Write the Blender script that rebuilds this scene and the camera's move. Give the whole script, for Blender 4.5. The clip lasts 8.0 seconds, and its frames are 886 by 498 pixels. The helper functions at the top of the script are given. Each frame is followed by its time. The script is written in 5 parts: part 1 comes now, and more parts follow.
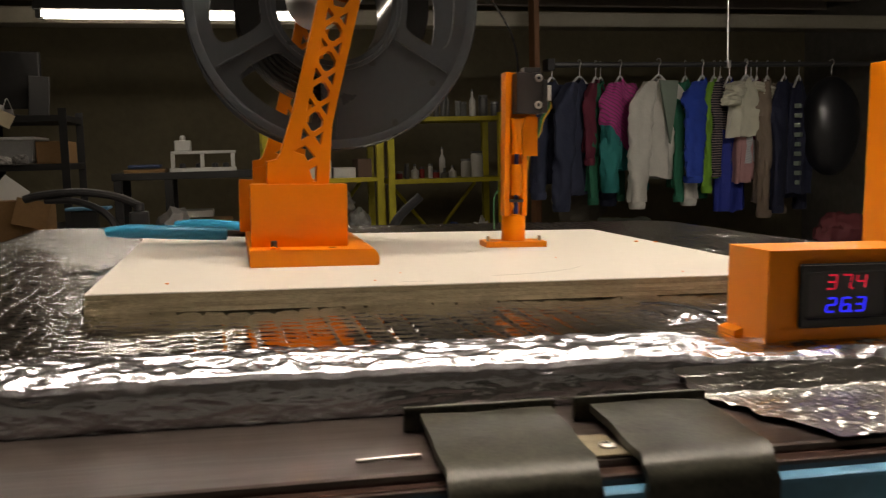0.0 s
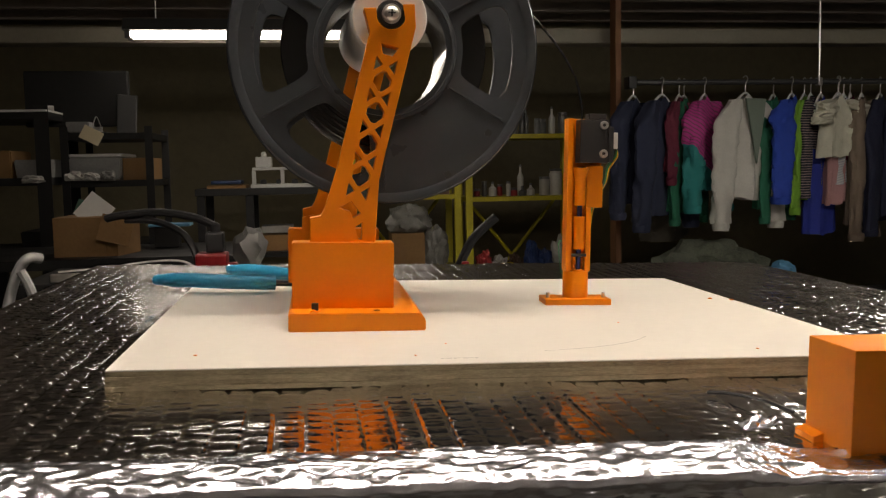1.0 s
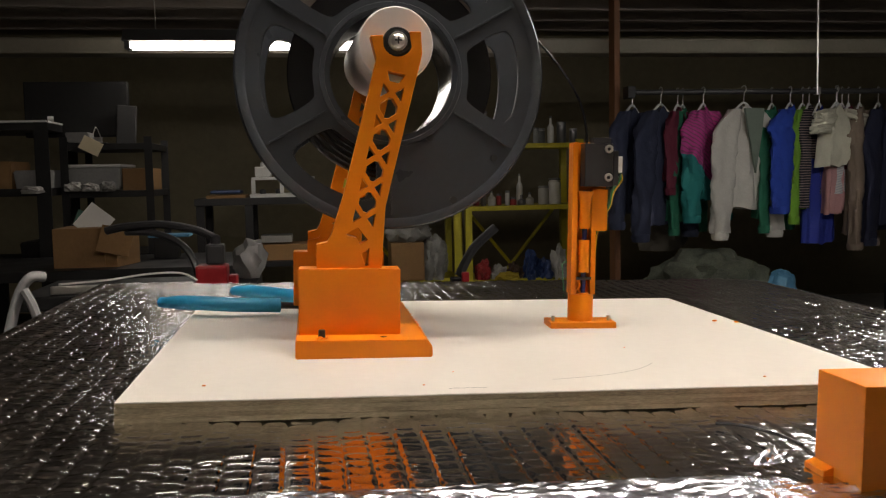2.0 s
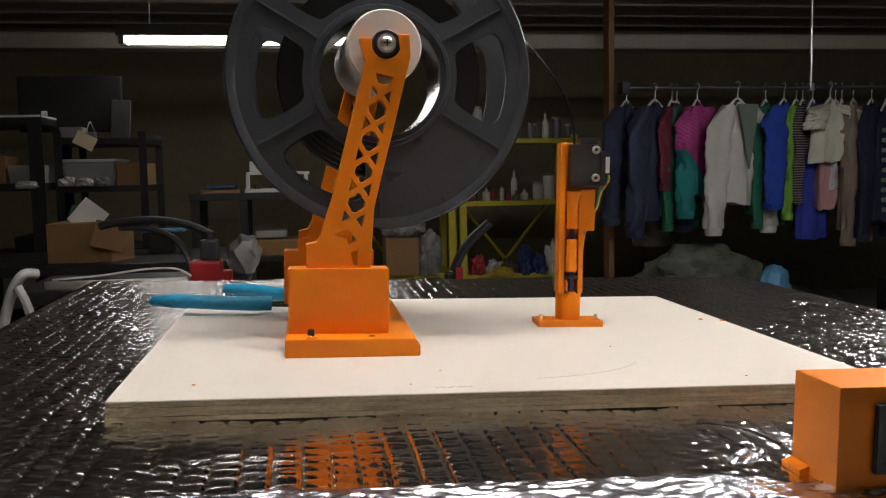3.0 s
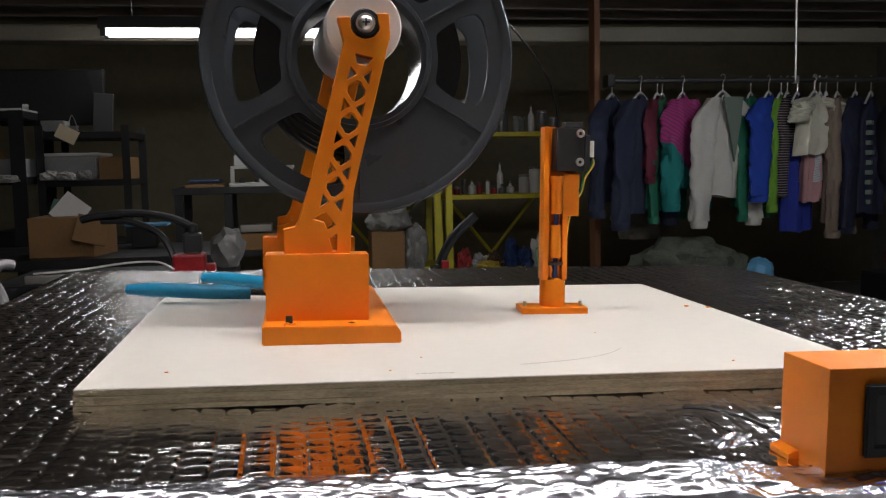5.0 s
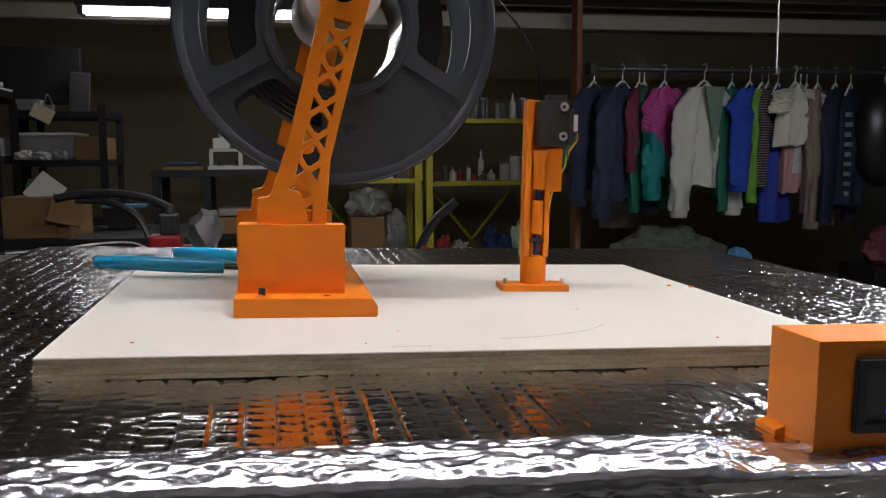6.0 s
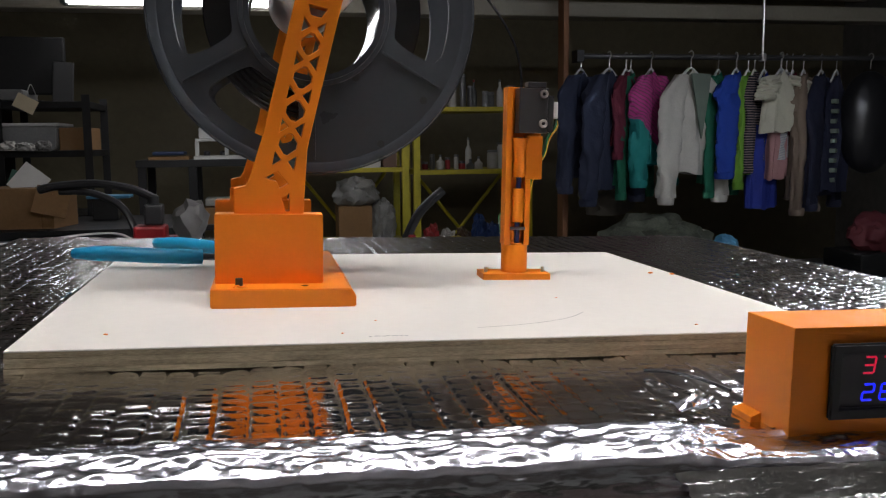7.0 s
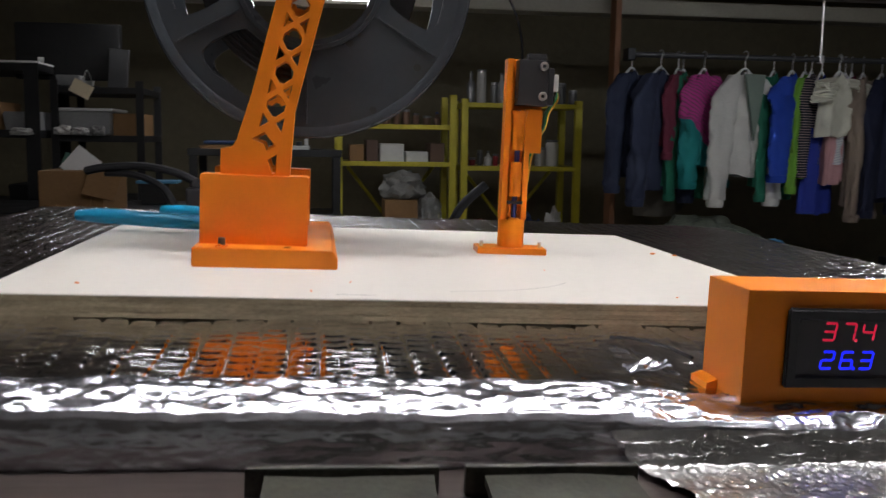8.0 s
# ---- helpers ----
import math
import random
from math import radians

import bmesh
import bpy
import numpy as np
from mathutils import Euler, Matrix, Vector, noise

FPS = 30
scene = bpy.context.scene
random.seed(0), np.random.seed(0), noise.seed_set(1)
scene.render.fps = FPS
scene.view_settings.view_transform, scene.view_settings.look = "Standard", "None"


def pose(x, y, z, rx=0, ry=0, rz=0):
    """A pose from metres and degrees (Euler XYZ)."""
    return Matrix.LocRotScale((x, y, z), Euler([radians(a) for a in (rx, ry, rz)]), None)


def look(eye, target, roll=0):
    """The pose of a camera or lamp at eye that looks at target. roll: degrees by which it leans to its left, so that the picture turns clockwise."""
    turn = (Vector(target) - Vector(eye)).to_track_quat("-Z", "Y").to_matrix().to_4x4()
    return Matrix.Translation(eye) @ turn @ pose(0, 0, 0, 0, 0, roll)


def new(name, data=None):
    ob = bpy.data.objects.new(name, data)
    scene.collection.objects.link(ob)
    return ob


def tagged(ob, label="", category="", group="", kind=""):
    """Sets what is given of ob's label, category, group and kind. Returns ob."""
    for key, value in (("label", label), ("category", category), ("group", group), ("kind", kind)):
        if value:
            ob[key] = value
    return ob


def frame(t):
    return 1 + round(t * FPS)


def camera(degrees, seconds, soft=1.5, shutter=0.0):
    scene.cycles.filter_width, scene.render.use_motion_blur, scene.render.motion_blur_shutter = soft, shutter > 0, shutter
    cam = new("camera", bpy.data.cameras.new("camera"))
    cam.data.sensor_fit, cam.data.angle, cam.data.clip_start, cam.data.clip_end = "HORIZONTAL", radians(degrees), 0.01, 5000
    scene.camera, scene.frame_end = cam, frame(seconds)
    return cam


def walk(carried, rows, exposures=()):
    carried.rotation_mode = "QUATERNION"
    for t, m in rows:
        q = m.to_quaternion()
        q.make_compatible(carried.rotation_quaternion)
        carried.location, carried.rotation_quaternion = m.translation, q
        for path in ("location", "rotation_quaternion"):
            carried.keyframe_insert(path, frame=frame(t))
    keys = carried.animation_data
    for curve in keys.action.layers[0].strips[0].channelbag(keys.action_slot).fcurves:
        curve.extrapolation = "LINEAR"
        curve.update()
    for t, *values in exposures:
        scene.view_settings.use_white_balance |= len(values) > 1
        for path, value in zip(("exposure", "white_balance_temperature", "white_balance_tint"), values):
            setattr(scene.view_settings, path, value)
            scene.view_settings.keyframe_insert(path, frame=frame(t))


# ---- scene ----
cam = camera(52.5, 8.0, soft=1.2, shutter=0.3)
# the bench leans a little against the room: bench coordinates are turned by LEVEL into the world
LEVEL = pose(0, 0, 0, 0, 1.6, 0)
PATH = [
    (0, (-0.16682, 0.07733, 0.07795), (0.06075, 1.04592, -0.02227), 0.10),
    (0.2, (-0.1743, 0.0990, 0.0782), (0.0360, 1.0720, -0.0170), -0.1),
    (0.5, (-0.1647, 0.1100, 0.0905), (0.0091, 1.0905, -0.0018), 1.05),
    (0.7, (-0.1545, 0.1150, 0.0995), (0.0055, 1.0970, 0.0052), 0.95),
    (1, (-0.14129, 0.11466, 0.10525), (-0.00038, 1.10091, 0.01886), 0.52),
    (1.5, (-0.14738, 0.11778, 0.11195), (-0.00552, 1.10464, 0.03460), 0.46),
    (3, (-0.14274, 0.10809, 0.12087), (0.00502, 1.09354, 0.03677), 0.54),
    (3.5, (-0.14355, 0.10818, 0.12217), (0.01074, 1.09227, 0.03403), 0.63),
    (4, (-0.14257, 0.10848, 0.12256), (0.00986, 1.09275, 0.03327), 0.37),
    (4.5, (-0.14010, 0.11089, 0.11934), (0.01460, 1.09491, 0.03117), 0.31),
    (5.8, (-0.1352, 0.1322, 0.1047), (0.0460, 1.1105, 0.0055), 1.1),
    (6, (-0.13454, 0.13313, 0.10318), (0.04988, 1.11058, 0.00034), 1.26),
    (6.5, (-0.12937, 0.13387, 0.10262), (0.06067, 1.10936, -0.00835), 0.94),
    (7, (-0.12804, 0.13523, 0.10291), (0.06849, 1.10896, -0.01213), 0.95),
    (7.5, (-0.12330, 0.13809, 0.09992), (0.07644, 1.11115, -0.01530), 1.12),
    (7.7, (-0.1130, 0.1350, 0.1000), (0.0810, 1.1095, -0.0175), 1.2),
    (7.9, (-0.0960, 0.1320, 0.0920), (0.0645, 1.1120, -0.0245), 2.0),
    (8, (-0.08852, 0.13178, 0.08518), (0.05216, 1.11475, -0.03303), 2.45),

]
walk(cam, [(t, LEVEL @ look(eye, target, roll)) for t, eye, target, roll in PATH],
     [(0, 0, 7600, 17), (1.2, 0, 7250, 17), (3, 0, 6500, 17), (4.5, 0, 6200, 17), (6, 0, 6000, 17), (8, 0, 5950, 17)])

# ---- world and lamps ----
FLOOR, CEIL = -0.92, 1.30
world = bpy.data.worlds.new("world")
scene.world = world
world.use_nodes = True
world.node_tree.nodes["Background"].inputs[0].default_value = (0.02, 0.02, 0.022, 1)
world.node_tree.nodes["Background"].inputs[1].default_value = 0.1
TUBE_GLOW, TUBE_FAR, TUBE_FILL = 52.0, 15.0, 48.0
scene.view_settings.exposure = 0.0

# ---- materials ----


def material(name, color, rough=0.5, metal=0.0, vary=0.12, scale=40.0, bump=0.0, bump_scale=200.0, spots=0.0, coat=0.0, random_tint=0.0, stretch=(1, 1, 1), dark=None):
    """A painted, printed, wooden or metal surface: broad mottling, fine grain, relief."""
    m = bpy.data.materials.new(name)
    m.use_nodes = True
    nt = m.node_tree
    b = nt.nodes["Principled BSDF"]
    co = nt.nodes.new("ShaderNodeTexCoord")
    mp = nt.nodes.new("ShaderNodeMapping")
    mp.inputs["Scale"].default_value = stretch
    nt.links.new(co.outputs["Object"], mp.inputs["Vector"])

    def tex(s, detail=4):
        n = nt.nodes.new("ShaderNodeTexNoise")
        n.inputs["Scale"].default_value, n.inputs["Detail"].default_value = s, detail
        nt.links.new(mp.outputs["Vector"], n.inputs["Vector"])
        return n

    broad, fine = tex(scale), tex(scale * 9)
    ramp = nt.nodes.new("ShaderNodeValToRGB")
    lo = dark if dark else [c * (1 - vary) for c in color]
    ramp.color_ramp.elements[0].position, ramp.color_ramp.elements[1].position = 0.3, 0.72
    ramp.color_ramp.elements[0].color = (*lo, 1)
    ramp.color_ramp.elements[1].color = (*[min(1, c * (1 + vary * 0.6)) for c in color], 1)
    add = nt.nodes.new("ShaderNodeMath")
    add.operation = "MULTIPLY_ADD"
    add.inputs[1].default_value = 0.45
    nt.links.new(fine.outputs["Fac"], add.inputs[0])
    half = nt.nodes.new("ShaderNodeMath")
    half.operation = "MULTIPLY"
    half.inputs[1].default_value = 0.55
    nt.links.new(broad.outputs["Fac"], half.inputs[0])
    nt.links.new(half.outputs[0], add.inputs[2])
    nt.links.new(add.outputs[0], ramp.inputs["Fac"])
    out = ramp.outputs["Color"]
    if random_tint:
        info = nt.nodes.new("ShaderNodeObjectInfo")
        hsv = nt.nodes.new("ShaderNodeHueSaturation")
        rng = nt.nodes.new("ShaderNodeMapRange")
        rng.inputs["To Min"].default_value, rng.inputs["To Max"].default_value = 1 - random_tint, 1 + random_tint
        nt.links.new(info.outputs["Random"], rng.inputs["Value"])
        nt.links.new(rng.outputs[0], hsv.inputs["Value"])
        nt.links.new(out, hsv.inputs["Color"])
        out = hsv.outputs["Color"]
    nt.links.new(out, b.inputs["Base Color"])
    rr = nt.nodes.new("ShaderNodeMapRange")
    rr.inputs["To Min"].default_value, rr.inputs["To Max"].default_value = max(0.02, rough * 0.8), min(1, rough * 1.2)
    nt.links.new(broad.outputs["Fac"], rr.inputs["Value"])
    nt.links.new(rr.outputs[0], b.inputs["Roughness"])
    b.inputs["Metallic"].default_value = metal
    b.inputs["Coat Weight"].default_value = coat
    if bump:
        bt = tex(bump_scale, 5)
        bn = nt.nodes.new("ShaderNodeBump")
        bn.inputs["Strength"].default_value = 0.6
        bn.inputs["Distance"].default_value = bump
        nt.links.new(bt.outputs["Fac"], bn.inputs["Height"])
        nt.links.new(bn.outputs["Normal"], b.inputs["Normal"])
    return m


def glow(name, color, strength):
    m = bpy.data.materials.new(name)
    m.use_nodes = True
    b = m.node_tree.nodes["Principled BSDF"]
    b.inputs["Base Color"].default_value = (*color, 1)
    b.inputs["Emission Color"].default_value = (*color, 1)
    b.inputs["Emission Strength"].default_value = strength
    return m


def printed(name, color, layer=0.0003):
    """Printed plastic: fine level layer lines, satin gloss."""
    m = material(name, color, 0.42, vary=0.05, scale=60)
    nt = m.node_tree
    b = nt.nodes["Principled BSDF"]
    co = nt.nodes.new("ShaderNodeTexCoord")
    wave = nt.nodes.new("ShaderNodeTexWave")
    wave.bands_direction = "Z"
    wave.inputs["Scale"].default_value = 0.314 / layer / 2
    wave.inputs["Distortion"].default_value = 0.6
    wave.inputs["Detail"].default_value = 1
    nt.links.new(co.outputs["Object"], wave.inputs["Vector"])
    bn = nt.nodes.new("ShaderNodeBump")
    bn.inputs["Strength"].default_value = 0.35
    bn.inputs["Distance"].default_value = 0.00008
    nt.links.new(wave.outputs["Fac"], bn.inputs["Height"])
    nt.links.new(bn.outputs["Normal"], b.inputs["Normal"])
    b.inputs["Specular IOR Level"].default_value = 0.32
    b.inputs["Subsurface Weight"].default_value = 0.02
    b.inputs["Subsurface Radius"].default_value = (0.004, 0.0015, 0.0005)
    return m


def foil(name, color, rough):
    """Mirror-bright foil over small air bubbles: bubble relief, crinkles between."""
    m = material(name, color, rough, 1.0, vary=0.10, scale=25)
    nt = m.node_tree
    b = nt.nodes["Principled BSDF"]
    co = nt.nodes.new("ShaderNodeTexCoord")
    vor = nt.nodes.new("ShaderNodeTexVoronoi")
    vor.feature, vor.voronoi_dimensions = "F1", "2D"
    vor.inputs["Scale"].default_value = 135
    vor.inputs["Randomness"].default_value = 0.35
    mp = nt.nodes.new("ShaderNodeMapping")
    mp.inputs["Scale"].default_value = (1, 0.47, 1)
    nt.links.new(co.outputs["Object"], mp.inputs["Vector"])
    nt.links.new(mp.outputs["Vector"], vor.inputs["Vector"])
    noi = nt.nodes.new("ShaderNodeTexNoise")
    noi.inputs["Scale"].default_value, noi.inputs["Detail"].default_value = 330, 3
    nt.links.new(mp.outputs["Vector"], noi.inputs["Vector"])
    mix = nt.nodes.new("ShaderNodeMath")
    mix.operation = "MULTIPLY_ADD"
    mix.inputs[1].default_value = 0.30
    nt.links.new(noi.outputs["Fac"], mix.inputs[0])
    nt.links.new(vor.outputs["Distance"], mix.inputs[2])
    bn = nt.nodes.new("ShaderNodeBump")
    bn.invert = True
    bn.inputs["Strength"].default_value, bn.inputs["Distance"].default_value = 0.7, 0.00045
    nt.links.new(mix.outputs[0], bn.inputs["Height"])
    nt.links.new(bn.outputs["Normal"], b.inputs["Normal"])
    return m


ORANGE = printed("orange_print", (0.86, 0.238, 0.004))
FOIL = foil("bubble_foil", (0.80, 0.79, 0.79), 0.12)
TAPE = material("foil_tape", (0.66, 0.68, 0.74), 0.24, 1.0, vary=0.05, scale=30, bump=0.0005, bump_scale=330, stretch=(0.4, 1, 1))
OVERHANG = material("creased_foil", (0.78, 0.78, 0.77), 0.30, 1.0, vary=0.15, scale=45, bump=0.0006, bump_scale=300)
BOARD = material("white_board_face", (0.74, 0.71, 0.64), 0.5, vary=0.045, scale=14, bump=0.00005, bump_scale=500)
SOUTHWALL = material("pale_wall", (0.66, 0.64, 0.58), 0.85, vary=0.2, scale=2.0, bump=0.004, bump_scale=30)
PLY = material("plywood_edge", (0.47, 0.39, 0.25), 0.8, vary=0.6, scale=110, stretch=(0.35, 1, 2.2), bump=0.0006, bump_scale=160)
PLY_PALE = material("plywood_core", (0.50, 0.42, 0.27), 0.8, vary=0.5, scale=130, stretch=(0.35, 1, 2.0), bump=0.0006, bump_scale=160)
SPOOL = material("spool_plastic", (0.050, 0.057, 0.066), 0.29, vary=0.15, scale=30, bump=0.00004, bump_scale=900)
FILAMENT = material("black_filament", (0.010, 0.010, 0.011), 0.22, vary=0.1)
WHITE_PLA = material("white_plastic", (0.80, 0.79, 0.76), 0.4, vary=0.04)
BLACK = material("black_plastic", (0.036, 0.036, 0.038), 0.42, vary=0.2, bump=0.00003, bump_scale=900)
SATIN = material("satin_black", (0.030, 0.030, 0.032), 0.38, vary=0.15)
STEEL = material("steel", (0.72, 0.70, 0.66), 0.40, 1.0, vary=0.15, scale=300)
BLUE_ROD = material("blue_filament", (0.012, 0.028, 0.16), 0.4)
TEAL = material("blue_grip", (0.010, 0.24, 0.42), 0.42, vary=0.1, bump=0.00005, bump_scale=600)
YELLOW = material("yellow_paint", (0.55, 0.47, 0.02), 0.5, vary=0.25, scale=12)
RACK = material("black_rack_paint", (0.010, 0.010, 0.010), 0.55, vary=0.2, scale=12)
CARD = material("cardboard", (0.27, 0.15, 0.06), 0.85, vary=0.15, scale=10, random_tint=0.2)
WOOD = material("stud_wood", (0.22, 0.095, 0.04), 0.7, vary=0.25, scale=9, stretch=(4, 4, 0.4))
WALL = material("block_wall_paint", (0.185, 0.157, 0.095), 0.85, vary=0.2, scale=2.2, bump=0.004, bump_scale=30)
DARKWALL = material("dark_wall", (0.20, 0.19, 0.165), 0.85, vary=0.3, scale=2.0, bump=0.004, bump_scale=30)
CONCRETE = material("concrete_floor", (0.38, 0.37, 0.35), 0.8, vary=0.3, scale=3, bump=0.002, bump_scale=60)
JOIST = material("dark_joist", (0.36, 0.31, 0.265), 0.8, vary=0.3, scale=5, stretch=(0.6, 6, 6))
BEAM = material("painted_beam", (0.27, 0.245, 0.19), 0.6, vary=0.15, scale=6)
CLEAR_BIN = material("milky_bin", (0.34, 0.34, 0.33), 0.35, vary=0.2, scale=10, random_tint=0.25)
PAPER = material("white_paper", (0.78, 0.77, 0.73), 0.8, vary=0.05, scale=10)
RED = material("red_plastic", (0.42, 0.015, 0.02), 0.4, vary=0.2)
CREAM = material("cream_tag", (0.70, 0.60, 0.40), 0.8, vary=0.1, scale=20)
BROWN = material("stained_wood", (0.055, 0.030, 0.024), 0.28, vary=0.35, scale=30, stretch=(0.3, 3, 3))
LEDGE = material("dull_metal_ledge", (0.13, 0.103, 0.093), 0.30, 0.6, vary=0.35, scale=25, stretch=(0.2, 2, 2), bump=0.0003, bump_scale=90)
BLUEPAINT = material("pale_blue_paint", (0.10, 0.30, 0.48), 0.45, vary=0.15, scale=20)
STRAP = material("dark_rubber", (0.050, 0.050, 0.036), 0.42, vary=0.9, scale=60, bump=0.0008, bump_scale=90)
REDLED = glow("red_led", (0.95, 0.02, 0.07), 0.45)
BLUELED = glow("blue_led", (0.015, 0.02, 1.0), 1.35)
TUBE = glow("lamp_tube", (1.0, 0.955, 0.875), TUBE_GLOW)
TUBE2 = glow("lamp_tube_far", (1.0, 0.98, 0.90), TUBE_FAR)
TUBE3 = glow("lamp_tube_fill", (0.97, 1.0, 0.98), TUBE_FILL)
LAMP_GREY = material("grey_lamp_enamel", (0.05, 0.05, 0.048), 0.6, vary=0.1)
LAMP_WHITE = material("lamp_enamel", (0.75, 0.75, 0.72), 0.4, vary=0.05)

# ---- shape helpers ----


def box(bm, x0, x1, y0, y1, z0, z1, bevel=0.0, m=None):
    g = bmesh.ops.create_cube(bm, size=1.0)
    vs = g["verts"]
    for v in vs:
        v.co = ((x0 + x1) / 2 + v.co.x * (x1 - x0), (y0 + y1) / 2 + v.co.y * (y1 - y0), (z0 + z1) / 2 + v.co.z * (z1 - z0))
    if bevel:
        es = {e for v in vs for e in v.link_edges}
        r = bmesh.ops.bevel(bm, geom=list(es), offset=bevel, segments=2, profile=0.6, affect="EDGES")
        vs = list({v for f in r["faces"] for v in f.verts} | {v for v in vs if v.is_valid})
    if m is not None:
        bmesh.ops.transform(bm, matrix=m, verts=[v for v in vs if v.is_valid])
    return bm


def rod(bm, p0, p1, r, seg=16, r2=None):
    p0, p1 = Vector(p0), Vector(p1)
    d = p1 - p0
    m = Matrix.Translation((p0 + p1) / 2) @ d.to_track_quat("Z", "Y").to_matrix().to_4x4()
    bmesh.ops.create_cone(bm, cap_ends=True, segments=seg, radius1=r, radius2=r if r2 is None else r2, depth=d.length, matrix=m)
    return bm


def pipe(bm, pts, r, seg=8, flat=1.0):
    """A bent round bar or hose through a few points, smoothed."""
    pts = [Vector(p) for p in pts]
    line = []
    for i in range(len(pts) - 1):
        a, b, c, d = pts[max(i - 1, 0)], pts[i], pts[i + 1], pts[min(i + 2, len(pts) - 1)]
        for k in range(6):
            t = k / 6
            line.append(0.5 * ((2 * b) + (c - a) * t + (2 * a - 5 * b + 4 * c - d) * t * t + (3 * b - a - 3 * c + d) * t ** 3))
    line.append(pts[-1])
    rings = []
    for i, p in enumerate(line):
        way = (line[min(i + 1, len(line) - 1)] - line[max(i - 1, 0)]).normalized()
        side = way.cross(Vector((0.02, 0.1, 1))).normalized()
        up = side.cross(way)
        rings.append([bm.verts.new(p + side * r * math.cos(6.2832 * k / seg) + up * r * flat * math.sin(6.2832 * k / seg)) for k in range(seg)])
    for a, b in zip(rings, rings[1:]):
        for k in range(seg):
            bm.faces.new((a[k], a[(k + 1) % seg], b[(k + 1) % seg], b[k]))
    bm.faces.new(rings[0][::-1]), bm.faces.new(rings[-1])
    return bm


def plate(bm, outer, holes, y0, y1):
    """A flat plate cut in the x-z plane, with holes, from y0 (front) to y1."""
    edges = []
    for loop in (outer, *holes):
        vs = [bm.verts.new((x, y0, z)) for x, z in loop]
        edges += [bm.edges.new((vs[i], vs[(i + 1) % len(vs)])) for i in range(len(vs))]
    g = bmesh.ops.triangle_fill(bm, use_beauty=True, use_dissolve=False, edges=edges, normal=(0, -1, 0))
    faces = [f for f in g["geom"] if isinstance(f, bmesh.types.BMFace)]
    r = bmesh.ops.extrude_face_region(bm, geom=faces, use_keep_orig=True)
    bmesh.ops.translate(bm, verts=[v for v in r["geom"] if isinstance(v, bmesh.types.BMVert)], vec=(0, y1 - y0, 0))
    bmesh.ops.recalc_face_normals(bm, faces=bm.faces[:])
    return bm


def lathe(bm, profile, centre, axis="Z", seg=24, caps=True):
    """Turns (radius, height) pairs round an axis."""
    c = Vector(centre)
    rings = []
    for r, h in profile:
        ring = []
        for k in range(seg):
            a = 6.28318 * k / seg
            u, w = max(r, 1e-5) * math.cos(a), max(r, 1e-5) * math.sin(a)
            ring.append(bm.verts.new(c + (Vector((u, w, h)) if axis == "Z" else Vector((u, h, -w)))))
        rings.append(ring)
    for a, b in zip(rings, rings[1:]):
        for k in range(seg):
            bm.faces.new((a[k], a[(k + 1) % seg], b[(k + 1) % seg], b[k]))
    if caps:
        bm.faces.new(rings[0][::-1]), bm.faces.new(rings[-1])
    return bm


def thing(name, at, label, category, group="", m=None, bench=True):
    """The empty at a thing's base; its parts are built in bench or room coordinates."""
    ob = new(name)
    ob.empty_display_size = 0.02
    ob.matrix_world = (LEVEL if bench else Matrix()) @ Matrix.Translation(at) @ (m or Matrix())
    return tagged(ob, label, category, group)


def part(name, bm, mat, parent, label="", smooth=False, at=None):
    """Links a bmesh as one mesh object under a thing. at: the point that is the thing's base, in the coordinates of the bmesh."""
    me = bpy.data.meshes.new(name)
    bm.to_mesh(me)
    bm.free()
    me.materials.append(mat)
    for p in me.polygons:
        p.use_smooth = smooth
    if smooth:
        me.set_sharp_from_angle(angle=radians(38))
    ob = new(name, me)
    if parent is not None:
        ob.parent = parent
        if at is not None:
            ob.location = -Vector(at)
    if label:
        ob["label"] = label
    return ob


def single(name, bm, mat, label, category, kind="", group="", smooth=False, bench=True):
    """A thing of one mesh."""
    ob = part(name, bm, mat, None, "", smooth)
    ob.matrix_world = LEVEL if bench else Matrix()
    return tagged(ob, label, category, group, kind)


def B():
    return bmesh.new()


def bumpy(x, y, z, s):
    return noise.noise(Vector((x * s, y * s, z * s)))


EYE = LEVEL @ Vector((-0.1436, 0.108, 0.122))
ROOM_SCALE = 1.2


def far(x, y, z):
    """A place in the room behind, from bench coordinates, at the room's true size."""
    return EYE + ROOM_SCALE * (LEVEL @ Vector((x, y, z)) - EYE)

# ---- the room ----
XL, XR, YN, YF = -3.6, 4.6, -2.6, 6.9


def slab(name, x0, x1, y0, y1, z0, z1, mat, label):
    return single(name, box(B(), x0, x1, y0, y1, z0, z1), mat, label, name.split("_")[0], "structure", bench=False)


slab("floor", XL, XR, YN, YF, FLOOR - 0.1, FLOOR, CONCRETE, "dark worn concrete basement floor")
slab("wall_north", XL, XR, YF, YF + 0.2, FLOOR, CEIL, WALL, "dim olive painted masonry basement wall")
# out of view; made pale to throw light back onto the bench front
slab("wall_south", XL, XR, YN - 0.2, YN, FLOOR, CEIL, SOUTHWALL, "unseen basement wall, kept pale to reflect light")
slab("wall_west", XL - 0.2, XL, YN, YF, FLOOR, CEIL, DARKWALL, "dark basement wall")
slab("wall_east", XR, XR + 0.2, YN, YF, FLOOR, CEIL, DARKWALL, "dark basement wall")
bm = box(B(), XL, XR, YN, YF, CEIL, CEIL + 0.1)
for k in range(23):
    y = YN + 0.2 + 0.41 * k
    box(bm, XL, XR, y, y + 0.045, CEIL - 0.14, CEIL - 0.002)
